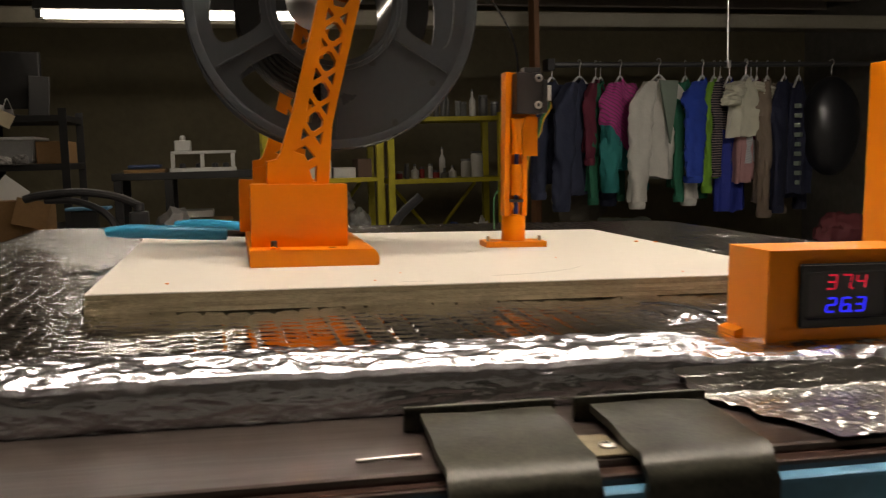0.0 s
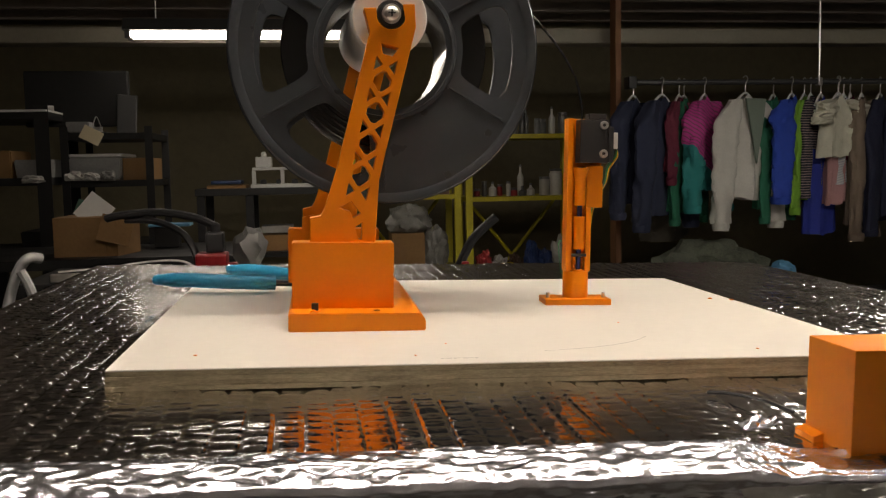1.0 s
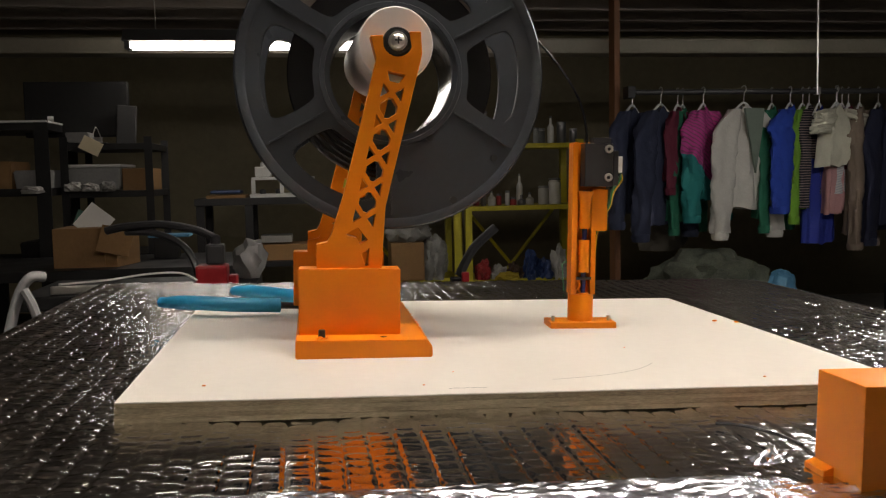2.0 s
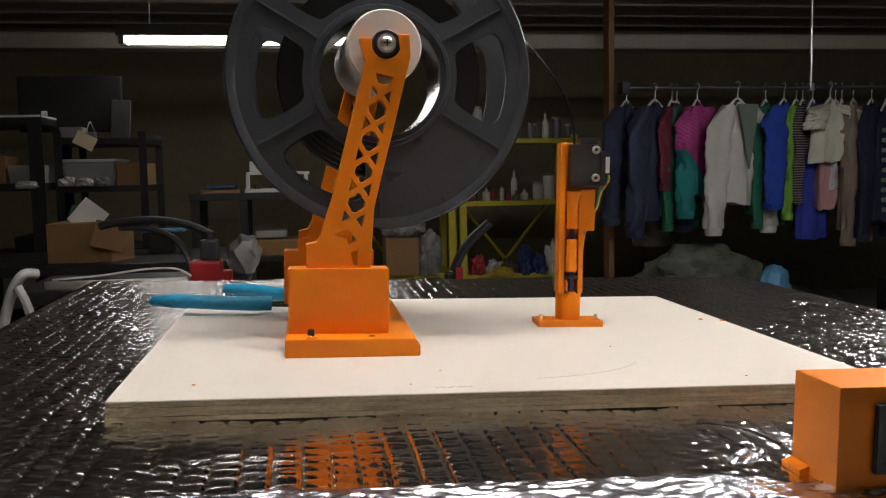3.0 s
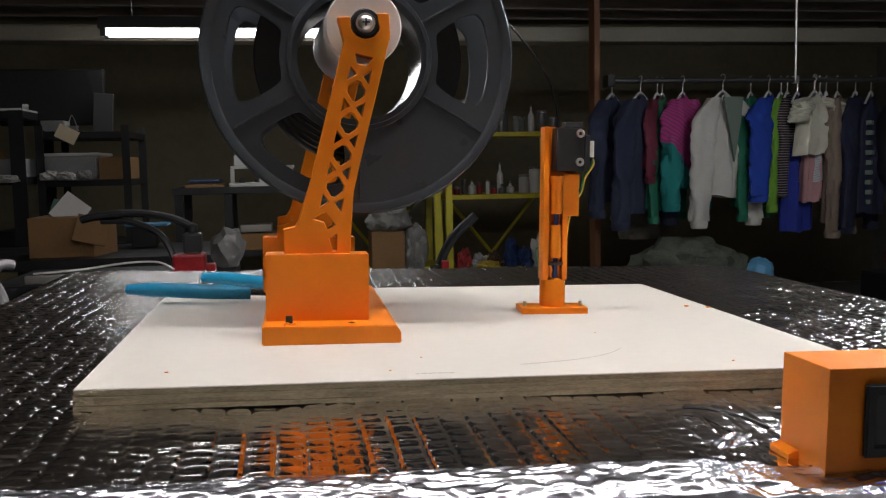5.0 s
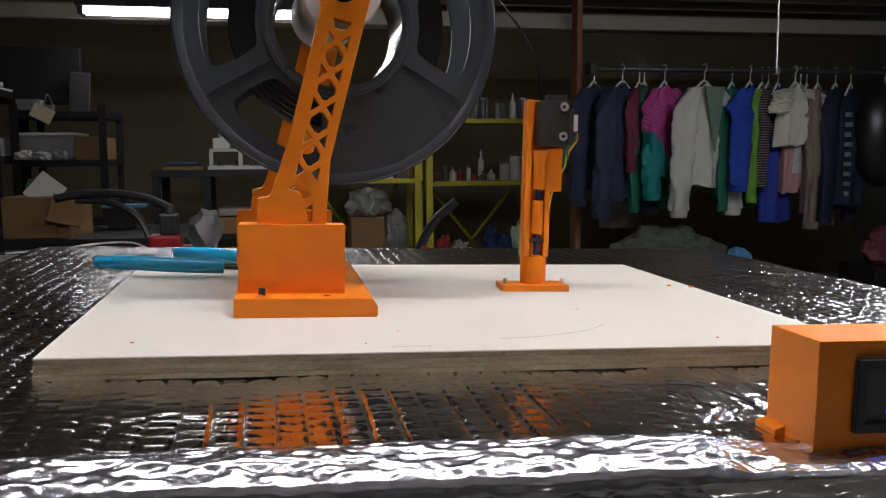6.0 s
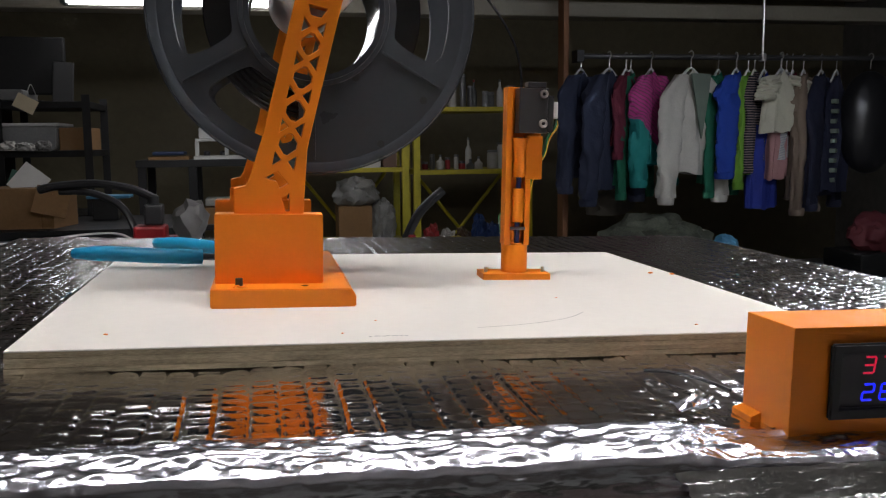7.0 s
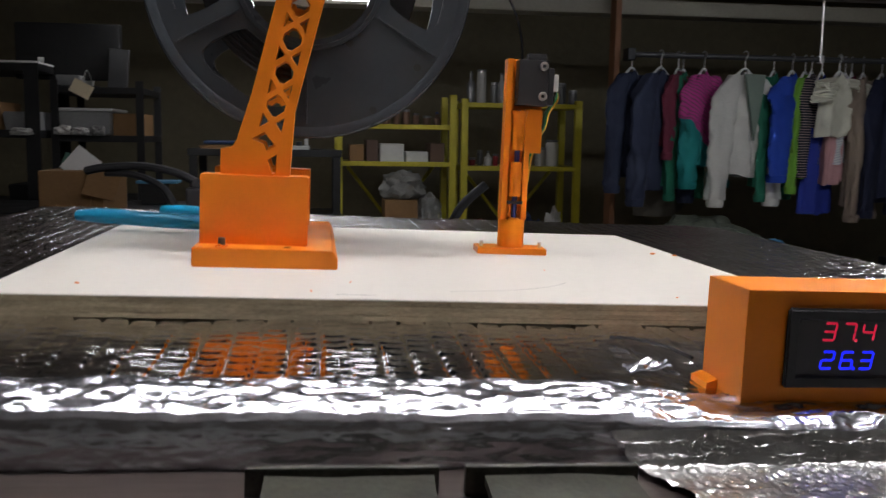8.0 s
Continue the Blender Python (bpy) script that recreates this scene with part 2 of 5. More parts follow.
single("ceiling", bm, JOIST, "dark unfinished ceiling with bare joists", "ceiling", "structure", bench=False)
# the girder across the room and the steel conduit under it
p, q = far(0.75, 4.0, 0.665), far(2.9, 4.0, 0.775)
single("girder", box(B(), XL, XR, p.y, p.y + 0.16, p.z, q.z + 0.02, 0.012), BEAM, "long pale painted ceiling girder", "beam", "structure", bench=False)

# ---- bench with bubble foil ----
TX0, TX1, TY0, TY1 = -0.385, 0.388, 0.3965, 1.14


def sag(x, y):
    """The foil is pressed down under the meter box."""
    kx, ky = min(1.0, max(0.0, (x - 0.005) / 0.060)), min(1.0, max(0.0, (0.520 - y) / 0.055))
    return -0.0050 * kx * kx * (3 - 2 * kx) * ky * ky * (3 - 2 * ky)


def foil_height(x, y):
    """Flat-topped air bubbles in rows, seams that run away from the front, and broad waves."""
    px, py = 0.0122, 0.0100
    u = x / px + 0.10 * bumpy(x, y, 7, 14) + 0.05 * bumpy(x, y, 2, 60)
    col = math.floor(u)
    fx = u - col - 0.5
    v = y / py + 0.5 * (col % 2) + 0.10 * bumpy(x, y, 4, 20)
    row = math.floor(v)
    fy = v - row - 0.5
    d = math.hypot(fx, fy) / 0.5
    k = min(1.0, max(0.0, (1.08 - d) / 0.42))
    dome = k * k * (3 - 2 * k)
    puff = 0.75 + 0.9 * bumpy(x, y, 1, 45)
    r1 = math.sin(col * 127.1 + row * 311.7) * 43758.5453 % 1 - 0.5
    r2 = math.sin(col * 269.5 + row * 183.3) * 43758.5453 % 1 - 0.5
    c = max(0.0, 1 - (0.5 - abs(fx)) / 0.12)
    deep = 0.0005 + 0.0006 * (math.sin(math.floor(u + 0.5) * 78.233) * 43758.5453 % 1)
    # away from the smooth front middle the foil is creased all over
    worn = min(1.0, max(0.15, (-0.22 - x) / 0.05, (x - 0.14) / 0.04, (y - 0.86) / 0.05))
    crease = 0.28 - abs(bumpy(x, y * 0.8, 6, 130)) + 0.6 * (0.28 - abs(bumpy(x, y, 9, 250)))
    smooth = dome * (0.00032 * puff + 0.00045 * r1 * fx + 0.00045 * r2 * fy) - deep * c * c + 0.0013 * bumpy(x * 1.3, y * 0.5, 3, 20)
    return smooth + 0.00006 * bumpy(x, y, 5, 160) + worn * ((0.0011 if x < 0 else 0.00075) * crease + 0.0003 * dome)


table = thing("foil_covered_table", (0, 0.76, 0), "bench top covered in shiny silver bubble foil insulation", "table")
T0 = (0, 0.76, 0)
nx, ny = 880, 620
me = bpy.data.meshes.new("foil_sheet")
verts, faces = [], []
for j in range(ny + 1):
    for i in range(nx + 1):
        x = TX0 + (TX1 - TX0) * i / nx
        y = 0.4375 + (TY1 - 0.4375) * (j / ny) ** 1.5
        wob = 0.004 * bumpy(x, y, 9, 9)
        edge = min(x - TX0, TX1 - x, TY1 - y)
        z = foil_height(x, y) - 0.0009 + sag(x, y)
        if edge < 0.012:
            z -= (0.012 - edge) ** 2 * 55
        ex = x + (wob if i in (0, nx) else 0)
        verts.append((ex, y + (wob if j == ny else 0), z - (0.004 * (1 + bumpy(x, y, 2, 30)) if i in (0, nx) or j == ny else 0)))
for j in range(ny):
    for i in range(nx):
        a = j * (nx + 1) + i
        faces.append((a, a + 1, a + nx + 2, a + nx + 1))
me.from_pydata(verts, [], faces)
me.materials.append(FOIL)
me.polygons.foreach_set("use_smooth", [True] * len(me.polygons))
sheet = new("foil_sheet", me)
sheet.parent, sheet.location = table, -Vector(T0)
sheet["label"] = "silver bubble foil sheet"

# the crumpled foil tape that turns down over the front edge
me = bpy.data.meshes.new("foil_tape")
verts, faces = [], []
prof = [(0.4425, 0.0008), (0.4385, 0.0011), (0.4345, 0.0009), (0.4305, 0.0001), (0.4265, -0.0011), (0.4225, -0.0026), (0.4190, -0.0045), (0.4168, -0.0068), (0.4155, -0.0100), (0.4150, -0.0130), (0.4150, -0.018), (0.4150, -0.0235)]
fine = []
for (ya, za), (yb, zb) in zip(prof, prof[1:]):
    fine += [(ya + (yb - ya) * k / 8, za + (zb - za) * k / 8) for k in range(8)]
fine.append(prof[-1])
nx = 700
for j, (y, z) in enumerate(fine):
    for i in range(nx + 1):
        x = TX0 + (TX1 - TX0) * i / nx
        q = y - z
        w = 0.0026 * (0.28 - abs(bumpy(x * 0.22 + 0.25 * q, q, 4, 120))) + 0.0017 * (0.28 - abs(bumpy(x * 0.28 - 0.30 * q, q, 8, 260))) + 0.0009 * (0.28 - abs(bumpy(x * 0.38 + 0.4 * q, q, 2, 520))) + 0.0008 * bumpy(x, q, 6, 30)
        w *= 1.0 if z > -0.0085 else 0.4
        if j < 2:
            w *= 0.3
        verts.append((x, y - (w if z < -0.0085 else 0) + (0.003 * bumpy(x, 0, 0, 25) if j == 0 else 0), z + (w if z > -0.0105 else 0) + sag(x, y) * max(0.0, 1 + z / 0.02)))
for j in range(len(fine) - 1):
    for i in range(nx):
        a = j * (nx + 1) + i
        faces.append((a + nx + 1, a + nx + 2, a + 1, a))
me.from_pydata(verts, [], faces)
me.materials.append(TAPE)
me.polygons.foreach_set("use_smooth", [True] * len(me.polygons))
tape = new("foil_tape", me)
tape.parent, tape.location = table, -Vector(T0)
tape["label"] = "crumpled silver foil tape along the front edge"

# creased foil that hangs over the ledge at one end of the front edge
bm = B()
na, nb = 420, 110
grid = []
for j in range(nb + 1):
    t = j / nb
    row = []
    for i in range(na + 1):
        x = 0.012 + 0.372 * i / na + 0.030 * t * (1 - i / na) + (0.006 * bumpy(0, t, 3, 7) if i == 0 else 0)
        y, z = (0.4146 - 0.0200 * t, -0.0095 - 0.0408 * t) if t < 0.25 else (0.4096 - (t - 0.25) * 0.084, -0.0197)
        w = 0.0017 * (0.3 - abs(bumpy(x * 0.5, t * 0.09, 1, 110))) + 0.0011 * (0.3 - abs(bumpy(x, t * 0.09, 4, 260))) + 0.0006 * (0.3 - abs(bumpy(x, t * 0.09, 7, 560)))
        row.append(bm.verts.new((x, y, z + w)))
    grid.append(row)
for ra_, rb_ in zip(grid, grid[1:]):
    for i in range(na):
        bm.faces.new((rb_[i], rb_[i + 1], ra_[i + 1], ra_[i]))
part("foil_overhang", bm, OVERHANG, table, "creased silver foil hanging over the ledge", at=T0, smooth=True)

part("core", box(B(), TX0 + 0.004, TX1 - 0.004, 0.436, TY1 - 0.004, -0.045, -0.0095, 0.003), FOIL, table, "foil-wrapped side panel", at=T0)
part("ledge", box(B(), TX0 - 0.02, TX1 + 0.02, 0.349, TY0 + 0.02, -0.036, -0.022, 0.002), LEDGE, table, "dull metal-faced ledge along the front", at=T0)
part("ledge_lip", box(B(), TX0 - 0.02, TX1 + 0.02, 0.3405, 0.3488, -0.040, -0.0245, 0.0015), BROWN, table, "dark stained wooden lip", at=T0)
part("apron", box(B(), TX0, TX1, 0.3322, 0.3403, -0.15, -0.0275, 0.0015), BLUEPAINT, table, "pale blue painted apron", at=T0)
for x in (TX0 + 0.03, TX1 - 0.03):
    for y in (0.40, TY1 - 0.04):
        part("leg", box(B(), x - 0.025, x + 0.025, y - 0.02, y + 0.03, FLOOR + 0.012, -0.0455, 0.003), BROWN, table, at=T0)
part("under_frame", box(B(), TX0 + 0.01, TX1 - 0.01, 0.37, TY1 - 0.01, -0.09, -0.046, 0.002), BROWN, table, at=T0)


def flap(x0, x1, skew):
    """A dark rubber flap that lies on the ledge, bends over the lip and hangs down in front."""
    bm = B()
    line = [(0.3905 - 0.0085 * k, -0.0150 - 0.00035 * k - 0.00025 * math.sin(k * 1.7)) for k in range(7)]
    for k in range(1, 7):
        a = radians(15 * k)
        line.append((0.3395 - 0.0095 * math.sin(a), -0.0270 + 0.0095 * math.cos(a)))
    line += [(0.3297 + 0.0002 * k, -0.027 - 0.008 * k) for k in range(1, 6)]
    cols = 10
    top, low = [], []
    for k, (y, z) in enumerate(line):
        t = k / (len(line) - 1)
        out = (0.0, 0.003) if k < 7 else (0.0028 * min(1.0, (k - 6) / 6), 0.003 * max(0.0, 1 - (k - 6) / 6))
        row = []
        for i in range(cols + 1):
            x = x0 + (x1 - x0) * i / cols + skew * min(1.0, t * 2) + 0.0008 * bumpy(t, x0, i // cols, 6) * (1 if i in (0, cols) else 0)
            row.append((x, y, z + 0.0007 * bumpy(x, y, z, 60)))
        top.append([bm.verts.new(p) for p in row])
        low.append([bm.verts.new((p[0], p[1] + out[0], p[2] - out[1])) for p in row])
    for k in range(len(line) - 1):
        for i in range(cols):
            bm.faces.new((top[k][i], top[k + 1][i], top[k + 1][i + 1], top[k][i + 1]))
            bm.faces.new((low[k][i + 1], low[k + 1][i + 1], low[k + 1][i], low[k][i]))
        bm.faces.new((top[k][0], low[k][0], low[k + 1][0], top[k + 1][0]))
        bm.faces.new((top[k + 1][cols], low[k + 1][cols], low[k][cols], top[k][cols]))
    for i in range(cols):
        bm.faces.new((top[0][i], top[0][i + 1], low[0][i + 1], low[0][i]))
        bm.faces.new((top[-1][i + 1], top[-1][i], low[-1][i], low[-1][i + 1]))
    bmesh.ops.recalc_face_normals(bm, faces=bm.faces[:])
    at = ((x0 + x1) / 2, 0.37, -0.0218)
    root = thing("rubber_flap", at, "dark worn rubber flap bent over the front of the bench ledge", "flap", "flaps on the bench ledge")
    part("sheet", bm, STRAP, root, at=at, smooth=True)
    part("batten", box(B(), x0 - 0.006, x1 + 0.002, 0.3912, 0.3942, -0.0217, -0.0125, 0.0006), STRAP, root, "dark batten along the hinge edge", at=at)
    return root


flap(-0.1015, -0.0515, -0.004)
flap(-0.0355, 0.0115, -0.005)
plate_bm = box(B(), -0.0500, -0.0375, 0.350, 0.3720, -0.0219, -0.0208, 0.0004)
single("ledge_plate", plate_bm, material("tarnished_plate", (0.34, 0.29, 0.20), 0.55, 0.3, vary=0.4, scale=160), "small tarnished beige plate on the ledge between the flaps", "plate")
scr = thing("ledge_screw", (-0.0425, 0.358, -0.0208), "small steel cross-head screw in the ledge between the flaps", "screw")
part("head", lathe(B(), [(0.0030, 0.0001), (0.0030, 0.0008), (0.0019, 0.0014)], (0, 0, 0), seg=16), STEEL, scr, smooth=True)
# black bars on the head, coloured as the shade of its cross recess
bm = box(B(), -0.0017, 0.0017, -0.0003, 0.0003, 0.0010, 0.0016)
box(bm, -0.0003, 0.0003, -0.0017, 0.0017, 0.0010, 0.00155)
part("slot", bm, BLACK, scr)
single("steel_pin", rod(B(), (-0.129, 0.3625, -0.0209), (-0.107, 0.3635, -0.0209), 0.0007, 8), STEEL, "thin bright steel pin lying on the ledge", "pin", smooth=True)

# ---- plywood board ----
bx0, bx1, by0, by1, bz0, bz1 = -0.24, 0.173, 0.55, 0.89, -0.0006, 0.010
board = thing("plywood_board", (0, 0.72, bz0), "white-faced plywood board with raw layered edges, on the foil", "board")
BA = (0, 0.72, bz0)
plies = [(bz0, 0.0020, PLY_PALE), (0.0020, 0.0044, PLY), (0.0044, 0.0066, PLY_PALE), (0.0066, 0.0092, PLY)]
for k, (z0, z1, mt) in enumerate(plies):
    ins = 0.0003 * (k % 2)
    bm = B()
    n = 90
    ring = [(bx0 + ins + (bx1 - bx0 - 2 * ins) * i / n, by0 + ins + 0.0003 * bumpy(i, k, 0, 0.7)) for i in range(n + 1)] + [(bx1 - ins, by1 - ins), (bx0 + ins, by1 - ins)]
    lo = [bm.verts.new((x, y, z0 + 0.00005)) for x, y in ring]
    hi = [bm.verts.new((x, y, z1)) for x, y in ring]
    bm.faces.new(lo[::-1]), bm.faces.new(hi)
    for i in range(len(ring)):
        j = (i + 1) % len(ring)
        bm.faces.new((lo[i], lo[j], hi[j], hi[i]))
    part("ply_layer", bm, mt, board, at=BA)
part("white_face", box(B(), bx0 + 0.0002, bx1, by0 + 0.0002, by1, 0.00925, bz1, 0.0003), BOARD, board, "white laminate face", at=BA)
# pencil scribble and specks on the board
PENCIL = material("pencil", (0.36, 0.35, 0.33), 0.7)
bm = B()
for k in range(9):
    x = -0.078 + 0.0022 * k + 0.001 * bumpy(k, 0, 0, 3.3)
    y = 0.561 + 0.0016 * bumpy(k, 4, 0, 2.1)
    box(bm, x, x + 0.0016, y, y + 0.0011, bz1 + 0.00005, bz1 + 0.0001)
single("pencil_scribble", bm, PENCIL, "faint grey pencil scribble on the white board", "mark", kind="stuff")
bm = pipe(B(), [(-0.02, 0.576, bz1 + 0.0001), (0.01, 0.583, bz1 + 0.0001), (0.035, 0.596, bz1 + 0.0001), (0.05, 0.612, bz1 + 0.0001)], 0.00022, 5, 0.3)
single("pencil_line", bm, PENCIL, "thin curved pencil line on the white board", "mark")
bm = B()
for x, y, r in ((-0.202, 0.580, 0.0009), (0.156, 0.757, 0.0015), (0.170, 0.750, 0.0015), (0.098, 0.57, 0.0007), (-0.09, 0.570, 0.0006), (-0.07, 0.60, 0.0005), (0.05, 0.66, 0.0005)):
    bmesh.ops.create_icosphere(bm, subdivisions=1, radius=r, matrix=Matrix.Translation((x, y, bz1 + r * 0.4)) @ Matrix.Diagonal((1.4, 0.8, 0.5, 1)))
single("orange_crumbs", bm, ORANGE, "tiny orange plastic crumbs on the white board", "crumbs", kind="stuff")

# ---- spool stand ----
SA = (-0.116, 0.72, bz1)
stand = thing("spool_stand", SA, "bright orange printed two-arm stand holding a filament spool", "spool holder")
bm = plate(B(), [(-0.157, bz1), (-0.0757, bz1), (-0.0757, 0.0165), (-0.0785, 0.0205), (-0.157, 0.0210)], [], 0.643, 0.826)
bmesh.ops.bevel(bm, geom=[e for e in bm.edges if e.calc_face_angle(0) > 0.5], offset=0.0006, segments=2, affect="EDGES")
part("base_plate", bm, ORANGE, stand, at=SA)
for y0, nm in ((0.6635, "front_socket"), (0.795, "back_socket")):
    dx = -0.006 if nm == "back_socket" else 0.0
    bm = plate(B(), [(-0.1553 + dx, 0.0205), (-0.0933, 0.0205), (-0.0933, 0.0613), (-0.1553 + dx, 0.0613)], [], y0, y0 + 0.0195)
    bmesh.ops.bevel(bm, geom=[e for e in bm.edges if e.calc_face_angle(0) > 0.5], offset=0.0005, segments=2, affect="EDGES")
    part(nm, bm, ORANGE, stand, "solid socket block", at=SA)


def arm_outline():
    """The arm in the x-z plane: stepped foot, leaning lattice, forked head."""
    head = [(-0.1080, 0.1890), (-0.1118, 0.2030), (-0.1042, 0.2035)]
    cx, cz, r = -0.0950, 0.2000, 0.0092
    for k in range(9):
        a = radians(200 + 140 * k / 8)
        head.append((cx + r * math.cos(a), cz + r * math.sin(a)))
    head += [(-0.0880, 0.2060), (-0.0808, 0.2062), (-0.0800, 0.1925), (-0.0832, 0.1790)]
    return [(-0.1445, 0.0611), (-0.1445, 0.0760), (-0.1378, 0.0775), (-0.1355, 0.0815), (-0.1275, 0.1080)] + head + [(-0.0990, 0.1130), (-0.1022, 0.0990), (-0.1045, 0.0611)]


def arm_holes():
    """Hexagons down the middle of the arm, small triangles beside them."""
    a, b = Vector((-0.0957, 0.1815)), Vector((-0.1162, 0.0885))
    way = (b - a).normalized()
    side = Vector((-way.y, way.x))
    holes = []
    pitch = 0.0197

    def ring(c, pts):
        holes.append([tuple(c + side * u + way * v) for u, v in pts])

    ring(a + way * 0.0035, [(-0.0055, -0.0028), (0.0055, -0.0028), (0.0030, 0.0028), (-0.0030, 0.0028)])
    for k in range(4):
        c = a + way * (0.0225 + pitch * k)
        ring(c, [(-0.0052, -0.0018), (-0.0012, -0.0062), (0.0012, -0.0062), (0.0052, -0.0018), (0.0052, 0.0018), (0.0012, 0.0062), (-0.0012, 0.0062), (-0.0052, 0.0018)])
    for k in range(5):
        c = a + way * (0.0225 + pitch * (k - 0.5))
        ring(c + side * 0.0042, [(0.0022, -0.0042), (0.0022, 0.0042), (-0.0022, 0.0)])
        ring(c - side * 0.0042, [(-0.0022, -0.0042), (-0.0022, 0.0042), (0.0022, 0.0)])
    holes.append([(-0.1266, 0.0822), (-0.1194, 0.0862), (-0.1134, 0.0788), (-0.1182, 0.0760), (-0.1200, 0.0801)])
    holes.append([(-0.1172, 0.0703), (-0.1125, 0.0733), (-0.1128, 0.0630), (-0.1148, 0.0628)])
    return holes


for y0, nm in ((0.6687, "front_arm"), (0.8002, "back_arm")):
    bm = plate(B(), arm_outline(), arm_holes(), y0, y0 + 0.0115)
    bmesh.ops.bevel(bm, geom=[e for e in bm.edges if e.calc_face_angle(0) > 0.9], offset=0.00035, segments=1, affect="EDGES")
    if nm == "back_arm":
        bmesh.ops.translate(bm, verts=bm.verts[:], vec=(-0.006, 0, 0))
    part(nm, bm, ORANGE, stand, "lattice arm with a forked head", at=SA)
part("gusset", plate(B(), [(-0.1508, 0.0215), (-0.1508, 0.0700), (-0.1425, 0.0720), (-0.1400, 0.0780), (-0.1300, 0.0215)], [], 0.7915, 0.7948), ORANGE, stand, at=SA)
for x, y, mt in ((-0.1415, 0.653, BLACK),):
    bm = lathe(B(), [(0.0021, 0.0), (0.0021, 0.0045), (0.0017, 0.0048)], (x, y, 0.0211), seg=12)
    part("screw", bm, mt, stand, "black screw head", at=SA, smooth=True)
part("swarf", pipe(B(), [(-0.1445, 0.6475, 0.0212), (-0.1425, 0.6485, 0.0222), (-0.1405, 0.648, 0.0214), (-0.1380, 0.6495, 0.0218)], 0.0006, 6), ORANGE, stand, "frayed orange plastic curl", at=SA, smooth=True)
bm = B()
for k in range(14):
    yy = 0.655 + 0.0115 * k + 0.003 * bumpy(k, 1, 0, 1.9)
    bmesh.ops.create_icosphere(bm, subdivisions=1, radius=0.0011, matrix=Matrix.Translation((-0.0782 + 0.0008 * bumpy(k, 5, 0, 1.3), yy, 0.0203)) @ Matrix.Diagonal((0.9, 2.6 + 1.5 * bumpy(k, 2, 2, 1.1), 0.55, 1)))
part("frayed_edge", bm, material("pale_orange_fray", (0.85, 0.33, 0.10), 0.6), stand, "paler frayed edge of the base", at=SA)
# flat dark disc that paints the shade inside a screw hole
part("screw_hole", lathe(B(), [(0.0020, 0), (0.0020, 0.0002)], (-0.1045, 0.653, 0.0210), seg=12), material("hole_shade", (0.10, 0.02, 0.002), 0.8), stand, "dark disc for the shade in an empty screw hole", at=SA)

# ---- spool, filament, roller ----
HX, HZ, SKEW = -0.0950, 0.2000, 0.045
CX, CZ = -0.0962, 0.1835
RO, RH = 0.1000, 0.0395
FY0, FY1 = 0.700, 0.766
spool = thing("filament_spool", (CX, FY0, CZ - RO), "large dark grey plastic spool of black filament on the roller", "spool")
PA = (CX, FY0, CZ - RO)


def circle(r, n, cx=CX, cz=CZ):
    return [(cx + r * math.cos(6.28318 * k / n), cz + r * math.sin(6.28318 * k / n)) for k in range(n)]


def window_loop(a0, a1, r0, r1, soft=0.006):
    """A spool window: a ring sector with rounded corners."""
    pts = []
    n = 10
    for k in range(n + 1):
        a = radians(a0 + (a1 - a0) * k / n)
        r = r1 - (soft * 0.8 if k in (0, n) else 0)
        pts.append((r, a))
    for k in range(7):
        a = radians(a1 - 3.5 - (a1 - a0 - 7) * k / 6)
        r = r0 + (soft * 0.35 if k in (0, 6) else 0)
        pts.append((r, a))
    loop = [(CX + r * math.cos(a), CZ + r * math.sin(a)) for r, a in pts]
    for _ in range(2):
        loop = [(p[0] * (1 - f) + q[0] * f, p[1] * (1 - f) + q[1] * f) for p, q in zip(loop, loop[1:] + loop[:1]) for f in (0.25, 0.75)]
    return loop


windows = [window_loop(c - 23, c + 23, 0.0505, 0.0835) for c in (0, 60, 120, 180, 240)]
for y0, y1, nm in ((FY0, FY0 + 0.0032, "front_flange"), (FY1 - 0.0032, FY1, "back_flange")):
    bm = plate(B(), circle(RO, 128), [circle(RH, 64)] + windows, y0, y1)
    bmesh.ops.bevel(bm, geom=[e for e in bm.edges if e.calc_face_angle(0) > 0.9], offset=0.0005, segments=2, affect="EDGES")
    fl = part(nm, bm, SPOOL, spool, at=PA)
    if nm == "front_flange":
        bm = lathe(B(), [(0.0995, 0.0002), (0.0985, -0.0012), (0.0945, -0.0012), (0.0925, 0.0002)], (CX, y0, CZ), "Y", 128, False)
        part("rim", bm, SPOOL, fl, smooth=True)
        bm = lathe(B(), [(0.0462, 0.0002), (0.0458, -0.0010), (0.0432, -0.0012), (0.0428, 0.0002)], (CX, y0, CZ), "Y", 96, False)
        part("hub_ring", bm, SPOOL, fl, smooth=True)
        for a in (30, 90, 150, 210, 270, 330):
            m = Matrix.Translation((CX, y0, CZ)) @ pose(0, 0, 0, 0, -a, 0)
            part("rib", box(B(), 0.048, 0.0905, -0.0010, 0.0004, -0.0006, 0.0006, 0.0003, m), SPOOL, fl)
        # black discs stand in for the shade inside the peg holes
        for rr, a in ((0.0475, -58), (0.086, -38), (0.0905, -63)):
            c = (CX + rr * math.cos(radians(a)), y0 - 0.0001, CZ + rr * math.sin(radians(a)))
            part("peg_hole", lathe(B(), [(0.0024, 0.0003), (0.0024, -0.0004), (0.0012, -0.0004)], c, "Y", 14), BLACK, fl)
